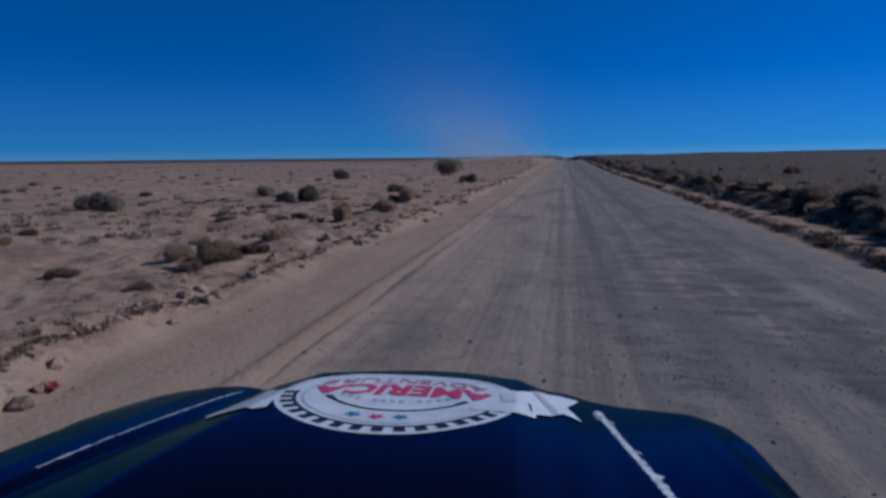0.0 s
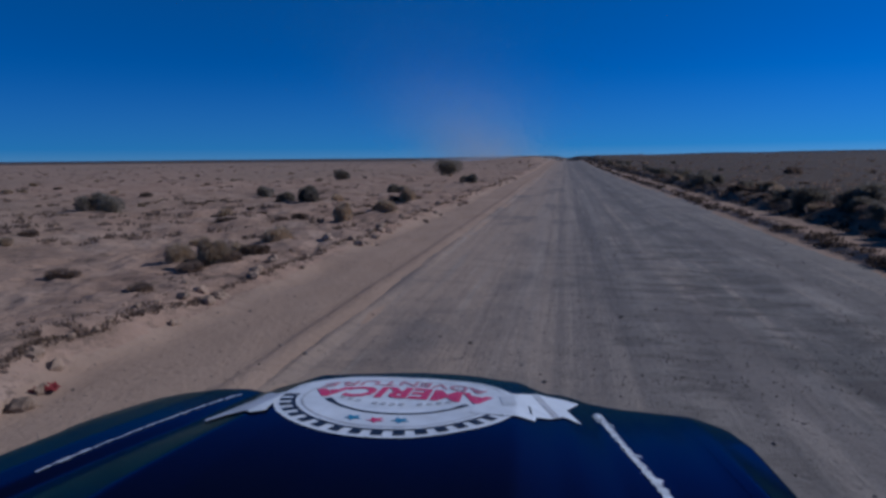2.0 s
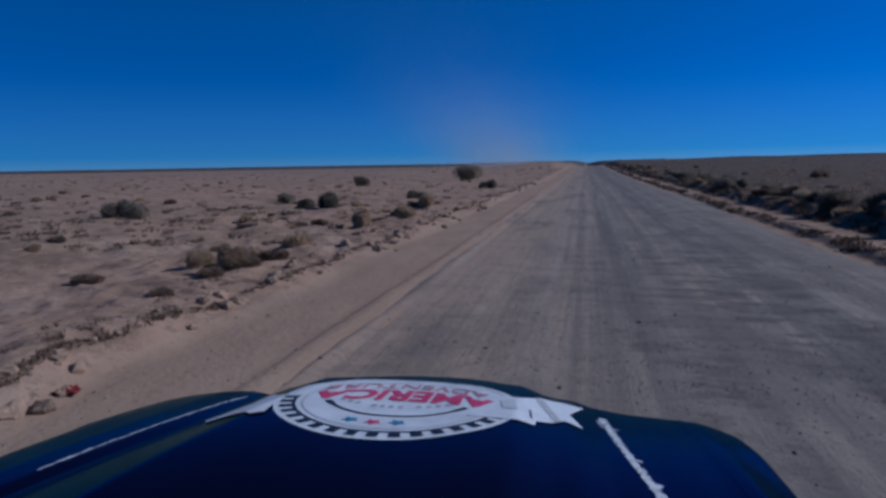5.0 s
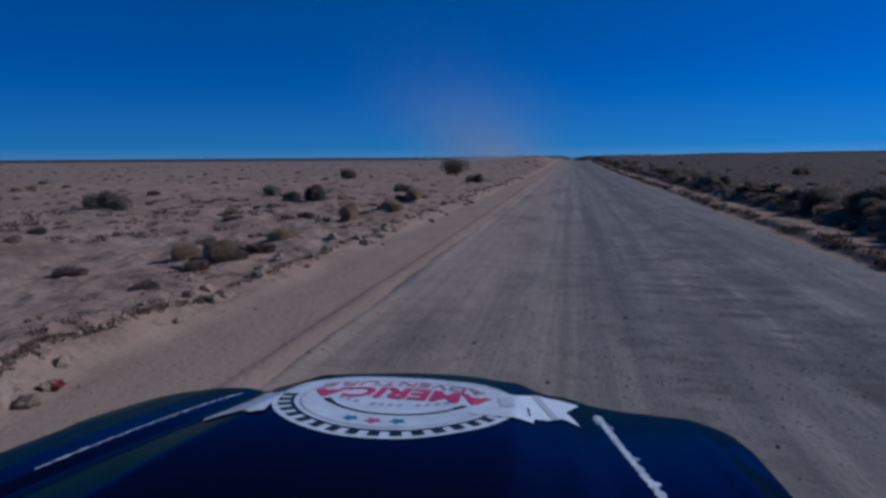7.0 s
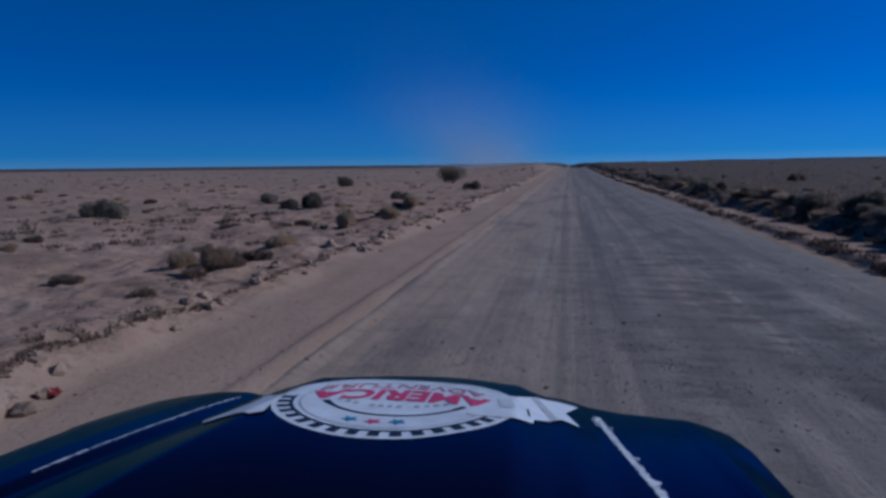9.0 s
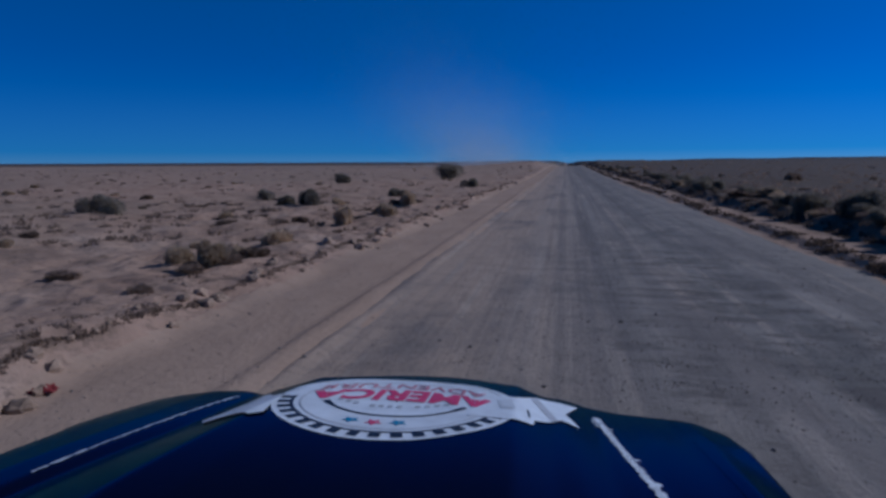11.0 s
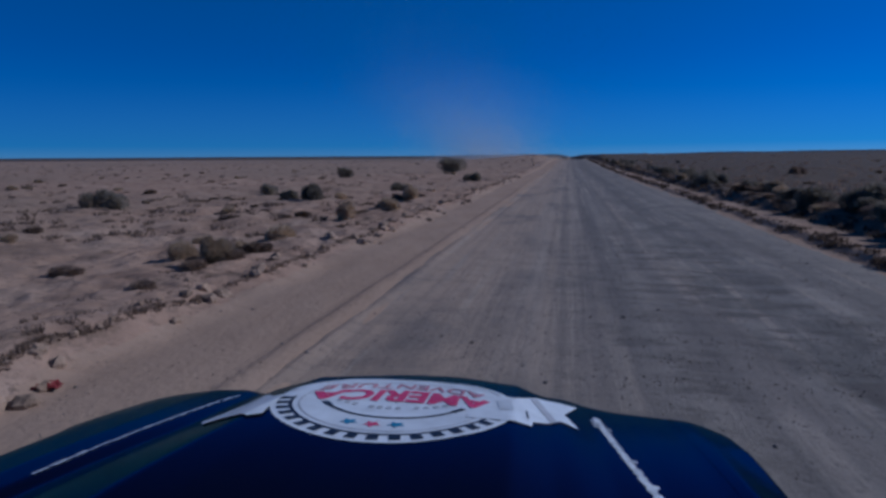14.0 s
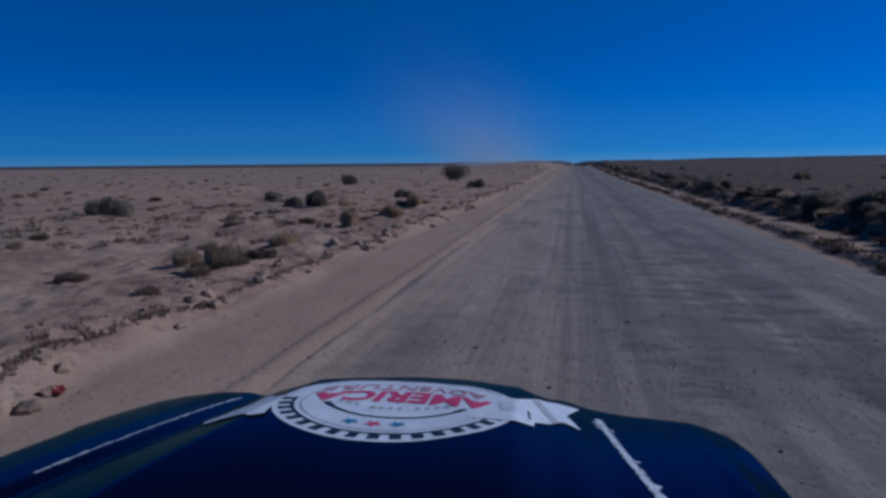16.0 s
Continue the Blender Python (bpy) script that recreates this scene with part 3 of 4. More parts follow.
def ring(name, r0, r1, lift, mat, parent, a0=0.0, a1=360.0, n=96, rows=6, centre=(0, 0), label=""):
    vs, fs = [], []
    for i in range(n + 1):
        a = radians(a0 + (a1 - a0) * i / n)
        for j in range(rows + 1):
            r = r0 + (r1 - r0) * j / rows
            vs.append(badge_point(centre[0] + r * math.cos(a), centre[1] + r * math.sin(a), lift))
    w = rows + 1
    for i in range(n):
        for j in range(rows):
            fs.append((i * w + j, i * w + j + 1, (i + 1) * w + j + 1, (i + 1) * w + j))
    return mesh_part(name, vs, fs, mat, parent, label)


def polygon_patch(name, outline, lift, mat, parent, to3d, label="", cuts=3):
    bm = bmesh.new()
    bm.faces.new([bm.verts.new((x, y, 0)) for x, y in outline])
    bm.normal_update()
    bmesh.ops.triangulate(bm, faces=bm.faces[:], ngon_method="EAR_CLIP")
    for _ in range(cuts):
        bmesh.ops.subdivide_edges(bm, edges=bm.edges[:], cuts=1, use_grid_fill=True)
    for v in bm.verts:
        v.co = to3d(v.co.x, v.co.y, lift)
    bmesh.ops.recalc_face_normals(bm, faces=bm.faces[:])
    if sum(f.normal.z for f in bm.faces) < 0:
        bmesh.ops.reverse_faces(bm, faces=bm.faces[:])
    return part(name, bm, mat, parent, label)


R_DISC = 0.2545
badge = ring("decal", 0.002, R_DISC, 0.0012, WHITE_VINYL, car, rows=14, label="white round vinyl decal with ribbon ends")
for i in range(19):
    a0 = 4.5 + i * 9.4
    ring("tooth_gap", R_DISC - 0.036, R_DISC - 0.012, 0.0022, BLACK_VINYL, badge, a0, a0 + 5.0, n=3, rows=2)
ring("ring_line", R_DISC - 0.043, R_DISC - 0.036, 0.0020, BLACK_VINYL, badge, 3, 180, n=80, rows=1)
ring("ring_line", R_DISC - 0.058, R_DISC - 0.0545, 0.0020, GREY_VINYL, badge, 0, 360, n=96, rows=1)
ring("ring_line", R_DISC - 0.016, R_DISC - 0.0125, 0.0020, GREY_VINYL, badge, 184, 356, n=80, rows=1)
# dark arc above the words, heavier towards its ends
ring("arc_line", 0.164, 0.173, 0.0022, BLACK_VINYL, badge, 31, 149, n=40, rows=1, centre=(-0.002, -0.051))
for a0 in (31, 138):
    ring("arc_end", 0.161, 0.175, 0.0026, BLACK_VINYL, badge, a0, a0 + 11, n=6, rows=1, centre=(-0.002, -0.051))


def star(p, q, r, mat):
    pts = []
    for k in range(10):
        rr = r if k % 2 == 0 else r * 0.45
        a = radians(90 + 36 * k)
        pts.append((p + rr * math.cos(a), q + rr * math.sin(a)))
    polygon_patch("star", pts, 0.0024, mat, badge, badge_point, cuts=0)


star(0.057, 0.154, 0.019, BLUE_VINYL)
star(0.012, 0.162, 0.019, RED_VINYL)
star(-0.033, 0.157, 0.019, BLUE_VINYL)


def words(text, p_mid, width, q_low, q_high, rise_low, rise_high, mat, bold, lift=0.0026):
    """Lettering across the decal, both its edges curving up towards the ends of the line."""
    cu = bpy.data.curves.new("lettering", "FONT")
    cu.body, cu.size, cu.align_x = text, 1.0, "LEFT"
    cu.offset = bold
    cu.resolution_u = 3
    tmp = bpy.data.objects.new("lettering", cu)
    scene.collection.objects.link(tmp)
    me = bpy.data.meshes.new_from_object(tmp)
    bpy.data.objects.remove(tmp)
    co = np.array([v.co[:] for v in me.vertices])
    lo, hi = co.min(axis=0), co.max(axis=0)
    for v in me.vertices:
        k = ((v.co.x - lo[0]) / (hi[0] - lo[0]) - 0.5) * 2
        h = (v.co.y - lo[1]) / (hi[1] - lo[1])
        low, high = q_low + rise_low * k * k, q_high + rise_high * k * k
        v.co = badge_point(p_mid + k * width / 2, low + (high - low) * h, lift)
    me.materials.append(mat)
    ob = new("lettering", me)
    ob.parent = badge
    return ob


words("AMERICA", -0.004, 0.388, -0.113, -0.002, 0.078, 0.040, RED_VINYL, 0.038)
words("ADVENTURE", 0.002, 0.372, -0.185, -0.132, 0.085, 0.080, PALE_RED_VINYL, 0.012)
# a line of small unreadable print, as bars
for k in range(13):
    p = -0.112 + 0.0185 * k
    q = 0.040 - 2.6 * (p - 0.002) ** 2
    if k in (4, 9):
        continue
    polygon_patch("print_bar", [(p, q), (p + 0.011, q), (p + 0.011, q + 0.017), (p, q + 0.017)], 0.0024, GREY_VINYL, badge, badge_point, cuts=0)
# folded ribbon ends
polygon_patch("ribbon_end", [(0.20, 1.02), (0.279, 1.018), (0.327, 1.035), (0.329, 1.067), (0.362, 1.104), (0.387, 1.146), (0.424, 1.130), (0.400, 1.218), (0.438, 1.345), (0.384, 1.330), (0.336, 1.300), (0.316, 1.254), (0.290, 1.208), (0.22, 1.22)], 0.0024, WHITE_VINYL, badge, on_hood, cuts=4)
polygon_patch("ribbon_fold", [(0.322, 1.268), (0.340, 1.296), (0.380, 1.132), (0.366, 1.112)], 0.0034, GREY_VINYL, badge, on_hood)
polygon_patch("ribbon_fold", [(0.318, 1.075), (0.322, 1.075), (0.318, 1.13), (0.314, 1.13)], 0.0034, BLACK_VINYL, badge, on_hood)
polygon_patch("ribbon_mark", [(0.262, 1.09), (0.292, 1.10), (0.282, 1.175), (0.252, 1.165)], 0.0034, PALE_VINYL, badge, on_hood)
polygon_patch("ribbon_end", [(-0.325, 0.985), (-0.300, 0.945), (-0.26, 0.956), (-0.224, 0.951), (-0.20, 0.931), (-0.178, 0.95), (-0.190, 1.02), (-0.205, 1.10), (-0.234, 1.115), (-0.265, 1.165), (-0.285, 1.175), (-0.285, 1.10), (-0.308, 1.061)], 0.0034, WHITE_VINYL, badge, on_hood, cuts=4)
polygon_patch("ribbon_fold", [(-0.270, 0.985), (-0.262, 0.985), (-0.262, 1.13), (-0.270, 1.13)], 0.0044, GREY_VINYL, badge, on_hood)

# pale lines of print along both sides of the bonnet, as bars
rng = random.Random(5)
for side in (-1, 1):
    line = new("side_print")
    line.parent = car
    va, vb, ua, ub = (1.345, 0.765, 0.4405, 0.5015) if side < 0 else (1.292, 0.74, 0.475, 0.547)
    v = va
    while v > vb:
        ln = rng.uniform(0.006, 0.011)
        k = (va - v) / (va - vb)
        u = ua + (ub - ua) * k - (0.008 * math.sin(math.pi * k) if side > 0 else 0.0)
        w = rng.choice((0.011, 0.013, 0.014, 0.015, 0.022)) * (0.5 if side < 0 else 1.2)
        o = rng.uniform(-0.002, 0.002) if w < 0.02 else rng.choice((-0.005, 0.005))
        u0, u1, lean = u - w / 2 - o, u + w / 2 - o, rng.uniform(0.0, 0.004)
        pts = [(side * u0, v), (side * u1, v - lean), (side * u1, v - ln - lean), (side * u0, v - ln)]
        polygon_patch("print_bar", pts, 0.0015, PALE_VINYL if side < 0 else WHITE_VINYL, line, on_hood, cuts=0)
        v -= ln + rng.uniform(0.001, 0.0032)


# ---------------------------------------------------------------- plants
def bush_meshes(seed, radius, height, count, blade, lumps, upright=0.3, stems=14):
    """Foliage and stems of one rounded desert shrub with its base at the origin."""
    r = random.Random(seed)
    centres = []
    for _ in range(lumps):
        a, d = r.uniform(0, 2 * math.pi), radius * 0.62 * r.random() ** 0.5
        h = height * r.uniform(0.30, 0.72) * (1 - 0.35 * d / radius)
        centres.append((d * math.cos(a), d * math.sin(a), h * r.uniform(0.7, 1.15), r.uniform(0.20, 0.52)))
    vs, fs = [], []
    for _ in range(count):
        cx, cy, cz, k = r.choice(centres)
        d = Vector((r.gauss(0, 1), r.gauss(0, 1), r.gauss(0.15, 0.9))).normalized()
        rad = r.uniform(0.55, 1.08) ** 0.6
        p = Vector((cx + d.x * radius * k * rad, cy + d.y * radius * k * rad, cz + d.z * height * 0.42 * rad))
        if p.z < 0.01:
            p.z = r.uniform(0.0, 0.06) * height
        ax = (d + Vector((r.gauss(0, 0.5), r.gauss(0, 0.5), r.gauss(upright, 0.5)))).normalized()
        side = ax.cross(Vector((r.gauss(0, 1), r.gauss(0, 1), r.gauss(0, 1)))).normalized()
        ln, wd = blade * r.uniform(0.6, 1.5), blade * r.uniform(0.06, 0.15)
        n = len(vs)
        vs += [p - side * wd, p + side * wd, p + ax * ln + side * wd * 0.5, p + ax * ln * 1.1 - side * wd * 0.4]
        fs.append((n, n + 1, n + 2, n + 3))
    sv, sf = [], []
    for _ in range(stems):
        cx, cy, cz, k = r.choice(centres)
        p = Vector((r.gauss(0, 0.06) * radius, r.gauss(0, 0.06) * radius, -0.03))
        e = Vector((cx * r.uniform(0.7, 1.3), cy * r.uniform(0.7, 1.3), cz * r.uniform(0.8, 1.25)))
        pts = [p, p.lerp(e, 0.4) + Vector((r.gauss(0, .05), r.gauss(0, .05), 0)) * radius, p.lerp(e, 0.75), e]
        w0 = 0.028 * height + 0.004
        for i in range(3):
            a, b = pts[i], pts[i + 1]
            wa, wb = w0 * (1 - 0.28 * i), w0 * (1 - 0.28 * (i + 1))
            n = len(sv)
            for q, w in ((a, wa), (b, wb)):
                for c in range(4):
                    sv.append(q + Vector((math.cos(c * math.pi / 2), math.sin(c * math.pi / 2), 0)) * w)
            for c in range(4):
                sf.append((n + c, n + (c + 1) % 4, n + 4 + (c + 1) % 4, n + 4 + c))
    return (vs, fs), (sv, sf)


def bush_thing(name, seed, radius, height, count, blade, lumps, leaf_mat, label, category, group, upright=0.3):
    (vs, fs), (sv, sf) = bush_meshes(seed, radius, height, count, blade, lumps, upright)
    base = new(name)
    mesh_part("foliage", vs, fs, leaf_mat, base, smooth=False)
    mesh_part("stems", sv, sf, TWIG, base)
    return tagged(base, label, category, group)


straw_a = bush_thing("straw_bush", 1, 0.42, 0.50, 7500, 0.085, 9, STRAW, "rounded straw-brown desert bush behind the road's bank", "bush", "bushes beside the road", 0.5)
straw_b = bush_thing("straw_bush", 2, 0.36, 0.36, 4800, 0.075, 8, STRAW, "rounded straw-brown desert bush behind the road's bank", "bush", "bushes beside the road", 0.4)
brown_a = bush_thing("brown_bush", 3, 0.38, 0.30, 4200, 0.07, 8, BROWN_SCRUB, "low dark brown twiggy bush on the desert plain", "bush", "bushes beside the road", 0.2)
brown_b = bush_thing("brown_bush", 4, 0.34, 0.19, 2800, 0.06, 7, BROWN_SCRUB, "low dark brown twiggy bush on the desert plain", "bush", "bushes beside the road", 0.1)
sage_a = bush_thing("sage_bush", 5, 0.60, 0.62, 6000, 0.10, 14, SAGE, "grey-green sage bush on the rough bank", "bush", "bushes beside the road", 0.4)
sage_b = bush_thing("sage_bush", 6, 0.50, 0.42, 4400, 0.085, 10, SAGE, "grey-green sage bush on the rough bank", "bush", "bushes beside the road", 0.3)
tall = bush_thing("tall_shrub", 7, 1.7, 1.45, 11000, 0.15, 26, SAGE, "tall spreading grey-green shrub on the desert plain", "shrub", "", 0.6)


def stand(thing, x, y, scale=1.0, turn=0.0, used=set()):
    m = pose(x, y, surface(x, y) - 0.01, 0, 0, turn)
    if thing.name not in used:
        used.add(thing.name)
        thing.scale = (scale, scale, scale)
        thing.matrix_basis = m @ Matrix.Diagonal((scale, scale, scale, 1))
        return thing
    ob = copy_thing(thing, m)
    low = 0.5 if thing.name.startswith("brown") else 0.85
    ob.scale = (scale * (1.15 if low < 0.8 else 1.0), scale, scale * (low + 0.3 * ((turn * 7.13) % 1.0)))
    return ob


stand(tall, -10.8, 54.0, 0.85, 20)
stand(straw_a, -4.75, 7.0, 0.62, 0)
stand(straw_b, -5.5, 7.3, 0.62, 40)
stand(straw_a, -5.0, 12.6, 0.62, 130)
stand(straw_b, -4.9, 9.3, 0.8, 200)
stand(straw_b, -4.6, 14.6, 0.8, 75)
stand(brown_b, -4.6, 7.9, 0.7, 60)
stand(brown_b, -4.45, 5.3, 0.5, 160)
stand(brown_b, -6.2, 6.0, 0.7, 10)
stand(straw_a, -5.2, 19.0, 0.8, 250)
stand(sage_b, -11.8, 21.5, 0.9, 0)
stand(sage_a, -15.5, 39.0, 1.0, 0)
stand(sage_b, -5.4, 33.0, 1.1, 110)
for x, y, k, a in ((-12.6, 14.2, 0.9, 15), (-13.9, 14.9, 1.0, 130), (-8.3, 17.8, 1.0, 220), (-6.9, 23.5, 0.9, 300), (-9.4, 18.4, 0.7, 80)):
    stand(sage_b, x, y, k, a)
stand(brown_a, 13.4, 39.0, 1.6, 0)

rng = random.Random(17)
kinds_left = [brown_a, brown_b, brown_b, brown_b, straw_b, brown_a]
for _ in range(150):
    y = 6.5 * math.exp(rng.random() * 2.9)
    x = -4.5 - (y * 0.95 + 2.0) * rng.random() ** 1.2
    stand(rng.choice(kinds_left), x, y, rng.uniform(0.25, 0.75), rng.uniform(0, 360))
# a close row on the far bank
for _ in range(190):
    y = 6.5 * math.exp(rng.random() * 2.8)
    x = right_line(np.array([y]))[0] + 1.45 + abs(rng.gauss(0, 0.5 + 0.015 * y))
    stand(rng.choice([sage_a, sage_b, brown_b, brown_a, straw_b]), x, y, rng.uniform(0.38, 0.80), rng.uniform(0, 360))
for _ in range(40):
    y = 10.0 * math.exp(rng.random() * 2.6)
    x = 6.0 + (y * 0.5 + 3) * rng.random()
    stand(rng.choice([sage_b, brown_a, brown_b]), x, y, rng.uniform(0.4, 0.8), rng.uniform(0, 360))


def scatter_stuff(name, seed, count, place, size, mat, label, category):
    """Joined small tufts of four to nine blades each."""
    r = random.Random(seed)
    vs, fs = [], []
    spots = [place(r) for _ in range(count)]
    heights = surfaces([p[0] for p in spots], [p[1] for p in spots])
    for (x, y), z in zip(spots, heights):
        s = size(r, y)
        for _ in range(r.randint(18, 30)):
            a, d = r.uniform(0, 6.283), s * r.random() ** 0.5
            p = Vector((x + d * math.cos(a), y + d * math.sin(a), z - 0.01))
            up = Vector((r.gauss(0, 0.45), r.gauss(0, 0.45), 1)).normalized()
            side = up.cross(Vector((math.cos(a + 1), math.sin(a + 1), 0))).normalized()
            h, w = s * r.uniform(0.30, 0.75), s * r.uniform(0.04, 0.12)
            n = len(vs)
            vs += [p - side * w, p + side * w, p + up * h + side * w * 0.6, p + up * h - side * w * 0.6]
            fs.append((n, n + 1, n + 2, n + 3))
    ob = mesh_part(name, vs, fs, mat, None, "", smooth=False)
    return tagged(ob, label, category, kind="stuff")


def left_far(r):
    y = 9 * math.exp(r.random() * 4.3)
    return -4.6 - (y * 1.25 + 2) * r.random(), y


def right_far(r):
    y = 14 * math.exp(r.random() * 3.9)
    return 4.9 + (y * 0.75 + 1) * r.random(), y


def bank_scrub(r):
    y = 4.5 * math.exp(r.random() * 3.4)
    return float(right_line(np.array([y]))[0]) + (0.12 + abs(r.gauss(0, 0.14)) if r.random() < 0.45 else 1.0 + abs(r.gauss(0.15, 0.5))), y


def berm_grass(r):
    y = 2.6 * math.exp(r.random() * 3.4)
    return float(berm_line(np.array([y]))[0]) - 0.15 - abs(r.gauss(0.15, 0.5)), y


# row of dead grass that draws the bank's crust and its thin shadow line
def bank_crust(r):
    y = 2.3 * math.exp(r.random() * 2.9)
    return float(berm_line(np.array([y]))[0]) - 0.22 + r.gauss(0, 0.025), y


scatter_stuff("far_scrub", 21, 1100, left_far, lambda r, y: r.uniform(0.07, 0.20) * (1 + y / 300), BROWN_SCRUB, "scattered low dark scrub across the desert plain", "scrub")
scatter_stuff("far_scrub", 22, 1700, right_far, lambda r, y: r.uniform(0.10, 0.26) * (1 + y / 250), BROWN_SCRUB, "dense low brown scrub across the rough plain", "scrub")
scatter_stuff("low_scrub", 24, 900, bank_scrub, lambda r, y: r.uniform(0.05, 0.14) * (1 + y / 80), SHADED_SCRUB, "dense low scrub along the road's edge, coloured dark for the bank's shade", "scrub")
scatter_stuff("bank_crust", 25, 900, bank_crust, lambda r, y: r.uniform(0.018, 0.05) * (1 + y / 40), BROWN_SCRUB, "dead grass tufts drawing the dark crust and shadow line of the bank's edge", "roots")
scatter_stuff("dry_grass", 23, 220, berm_grass, lambda r, y: r.uniform(0.03, 0.09), BROWN_SCRUB, "thin dry brown grass along the earth bank", "grass")


# ---------------------------------------------------------------- clods, stones, litter
def lump_mesh(name, seed, mat, flat=0.7):
    bm = bmesh.new()
    bmesh.ops.create_icosphere(bm, subdivisions=2, radius=1.0)
    off = Vector((seed * 7.3, seed * 3.1, seed * 1.7))
    for v in bm.verts:
        k = 1 + 0.55 * noise.noise(v.co * 1.1 + off) + 0.22 * noise.noise(v.co * 2.9 + off)
        v.co = Vector((v.co.x, v.co.y * 0.85, v.co.z * flat)) * k
    me = bpy.data.meshes.new(name)
    bm.to_mesh(me)
    bm.free()
    me.materials.append(mat)
    return me


clods = [lump_mesh("earth_clod", i + 1, CLOD) for i in range(6)]
rng = random.Random(29)
for _ in range(85):
    y = 2.5 * math.exp(rng.random() * 2.9)
    x = float(berm_line(np.array([y]))[0]) + rng.gauss(-0.16, 0.22)
    s = rng.uniform(0.025, 0.085) * (1 + 0.02 * y)
    ob = new("earth_clod", rng.choice(clods))
    ob.matrix_basis = pose(x, y, surface(x, y) + s * 0.15, rng.uniform(-25, 25), rng.uniform(-25, 25), rng.uniform(0, 360)) @ Matrix.Diagonal((s, s, s, 1))
    tagged(ob, "crumbled clod of dry brown earth on the bank", "clod", "clods along the bank")
for _ in range(6):
    y = 5.0 * math.exp(rng.random() * 2.4)
    x = float(berm_line(np.array([y]))[0]) + rng.gauss(-0.12, 0.10)
    s = rng.uniform(0.06, 0.12) * (1 + 0.01 * y)
    ob = new("earth_clod", rng.choice(clods))
    ob.matrix_basis = pose(x, y, surface(x, y) - s * 0.28, rng.uniform(-20, 20), rng.uniform(-20, 20), rng.uniform(0, 360)) @ Matrix.Diagonal((s, s * 1.2, s * 0.8, 1))
    tagged(ob, "large broken slab of crusted earth on the bank", "clod", "clods along the bank")
stones = [lump_mesh("stone", i + 11, STONE, 0.6) for i in range(5)]
for _ in range(60):
    y = 2.3 * math.exp(rng.random() * 2.0)
    x = rng.uniform(-3.5, 4.2)
    s = rng.uniform(0.007, 0.018)
    if abs(x + 0.43) < 1.0 and y < 2.2:
        continue
    ob = new("stone", rng.choice(stones))
    ob.matrix_basis = pose(x, y, surface(x, y) + s * 0.2, 0, 0, rng.uniform(0, 360)) @ Matrix.Diagonal((s, s, s, 1))
    tagged(ob, "small grey stone lying on the gravel", "stone", "stones on the road")


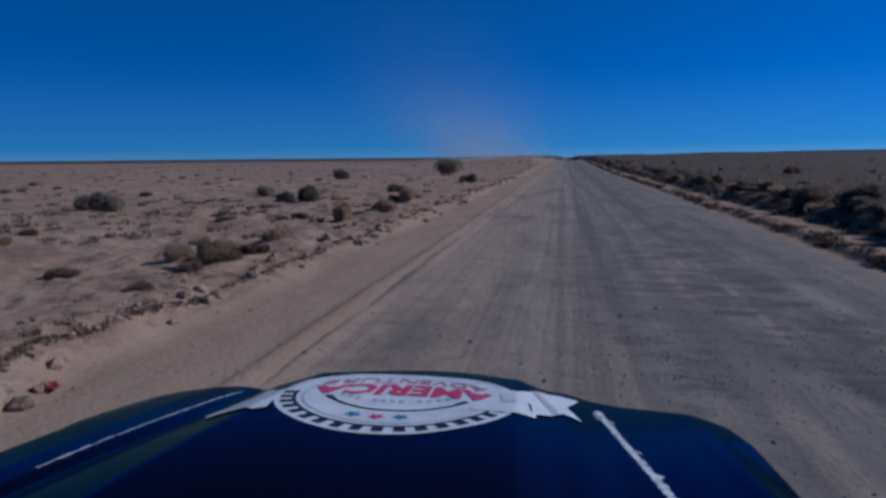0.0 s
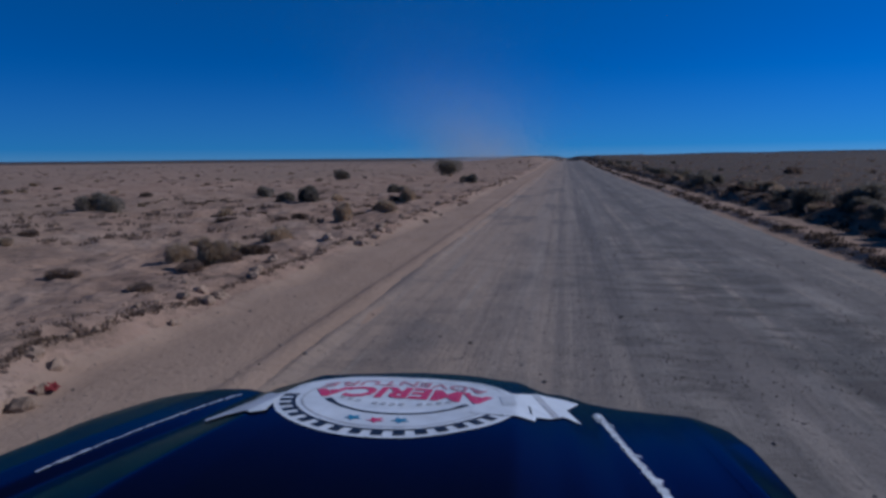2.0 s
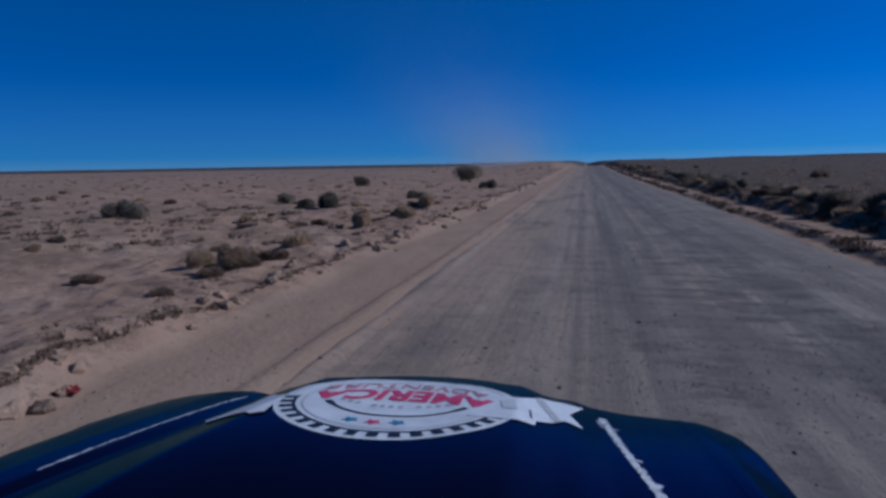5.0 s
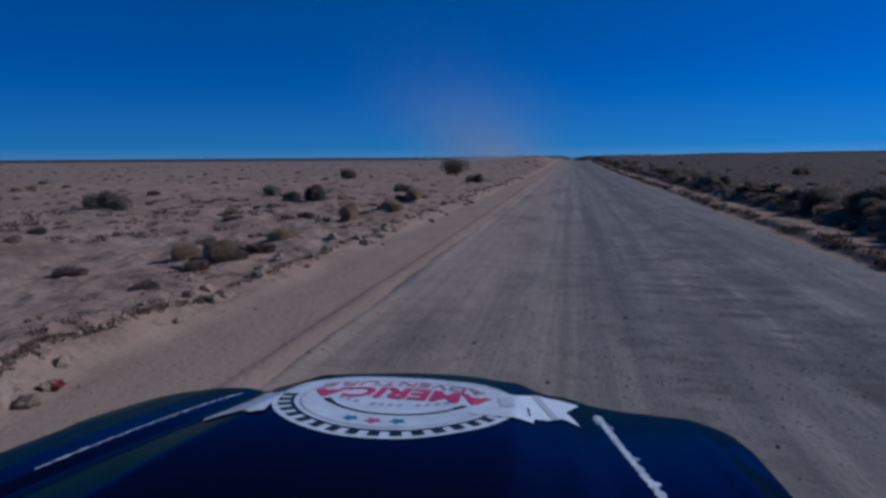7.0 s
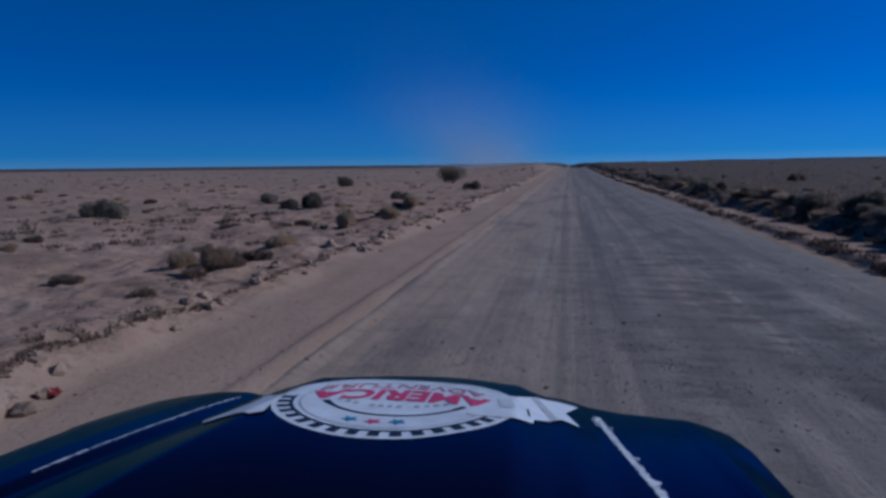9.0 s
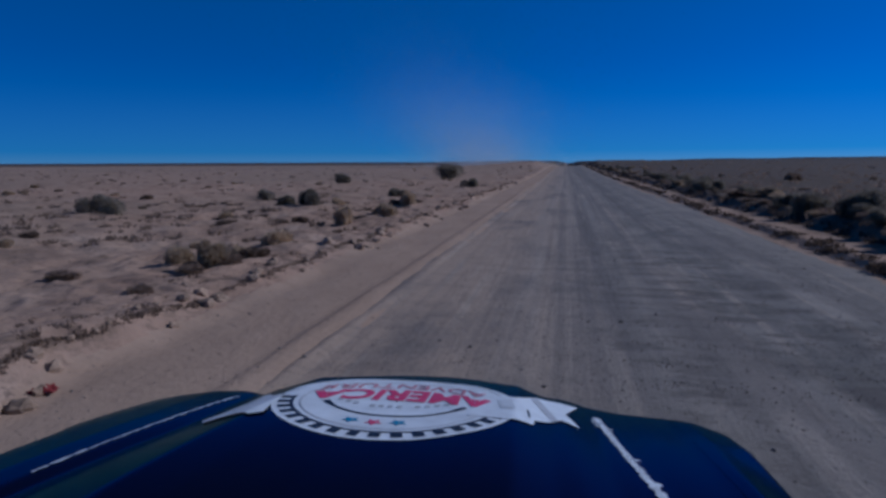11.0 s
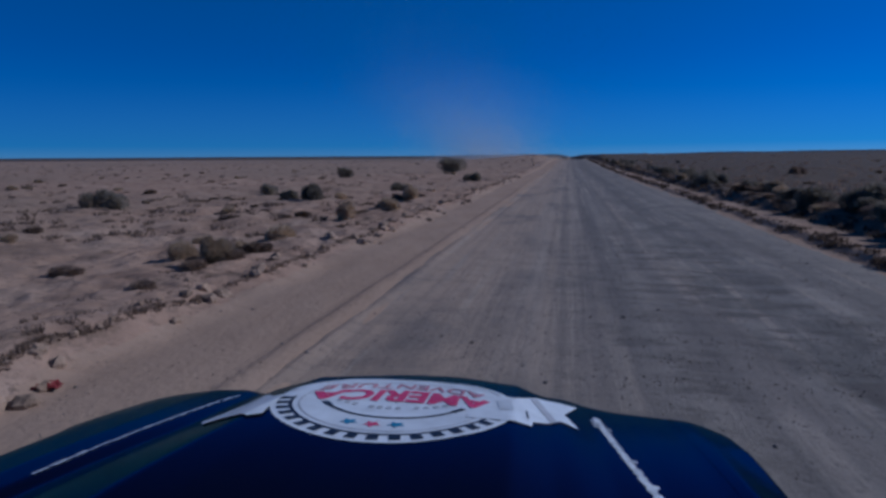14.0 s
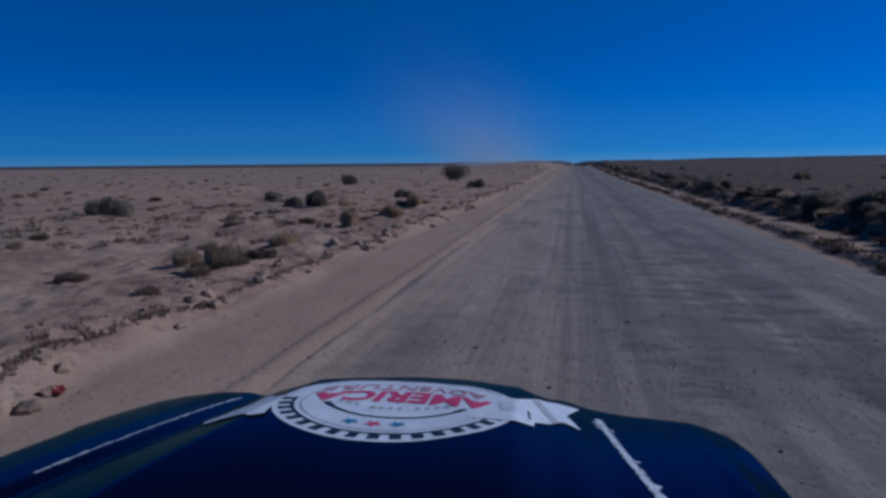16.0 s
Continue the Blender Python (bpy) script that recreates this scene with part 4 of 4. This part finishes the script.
def gravel(seed, count):
    r = random.Random(seed)
    vs, fs = [], []
    spots = []
    for _ in range(count):
        y = 1.9 * math.exp(r.random() * 2.3)
        spots.append((r.uniform(-3.4, 4.6), y))
    # raked-up drifts of coarser pieces, lying across the way
    for _ in range(count // 90):
        cx, cy = r.uniform(0.6, 4.3), 2.0 * math.exp(r.random() * 1.6)
        w = r.uniform(0.15, 0.55)
        for _ in range(r.randint(25, 70)):
            spots.append((cx + r.gauss(0, w), cy + r.gauss(0, 0.045)))
    heights = surfaces([p[0] for p in spots], [p[1] for p in spots])
    for (x, y), z in zip(spots, heights):
        s = r.uniform(0.003, 0.010) * (1 + 0.03 * y)
        n = len(vs)
        for c in range(4):
            a = c * math.pi / 2 + r.uniform(-0.4, 0.4)
            vs.append((x + s * r.uniform(0.7, 1.3) * math.cos(a), y + s * r.uniform(0.7, 1.3) * math.sin(a), z - 0.003))
        vs.append((x + r.uniform(-.3, .3) * s, y + r.uniform(-.3, .3) * s, z + s * r.uniform(0.6, 1.0)))
        fs += [(n, n + 1, n + 4), (n + 1, n + 2, n + 4), (n + 2, n + 3, n + 4), (n + 3, n, n + 4)]
    ob = mesh_part("gravel", vs, fs, STONE, None, "", smooth=False)
    return tagged(ob, "loose small gravel scattered over the roadway", "gravel", kind="stuff")


gravel(31, 3000)

# crumpled red rag by the road
bm = bmesh.new()
bmesh.ops.create_grid(bm, x_segments=14, y_segments=10, size=1.0)
for v in bm.verts:
    x, y = v.co.x, v.co.y
    v.co = Vector((x * 0.085, y * 0.05, 0.03 + 0.045 * noise.noise(Vector((x * 1.7, y * 1.9, 3.3))) + 0.02 * noise.noise(Vector((x * 4, y * 4, 9)))))
    v.co.z = max(0.004, v.co.z * (1.3 - 0.8 * max(abs(x), abs(y)) ** 3))
bmesh.ops.solidify(bm, geom=bm.faces[:], thickness=0.003)
rag = part("rag", bm, RED_CLOTH)
rag.matrix_basis = pose(-3.32, 2.98, surface(-3.32, 2.98), 0, 0, 25)
tagged(rag, "crumpled dark red rag lying on the sandy shoulder", "rag")

# ---------------------------------------------------------------- dust hanging over the road
def dust_plume(seed, count):
    """Very many fine grains, densest low over the road, drifting off to one side as they rise."""
    r = np.random.RandomState(seed)
    tall = r.rand(count) < 0.42
    h = np.where(tall, r.gamma(2.4, 8.0, count), r.gamma(1.4, 5.5, count))
    y = 165 + r.normal(0, 12, count)
    x = -21 - np.where(tall, 0.55, 0.65) * h + r.normal(0, 1, count) * (7.5 + 0.33 * h)
    s = 0.050
    d = r.normal(0, 1, (count, 3, 3))
    d = d / np.linalg.norm(d, axis=2, keepdims=True) * s
    p = np.column_stack([x, y, h])[:, None, :] + d
    me = bpy.data.meshes.new("dust_cloud")
    me.vertices.add(count * 3)
    me.vertices.foreach_set("co", p.ravel())
    me.loops.add(count * 3)
    me.loops.foreach_set("vertex_index", np.arange(count * 3))
    me.polygons.add(count)
    me.polygons.foreach_set("loop_start", np.arange(count) * 3)
    me.polygons.foreach_set("loop_total", np.full(count, 3))
    me.materials.append(DUST)
    me.update(calc_edges=True)
    return tagged(new("dust_cloud", me), "thin pale dust cloud drifting off the gravel road", "dust", kind="stuff")


dust_plume(41, 400000)
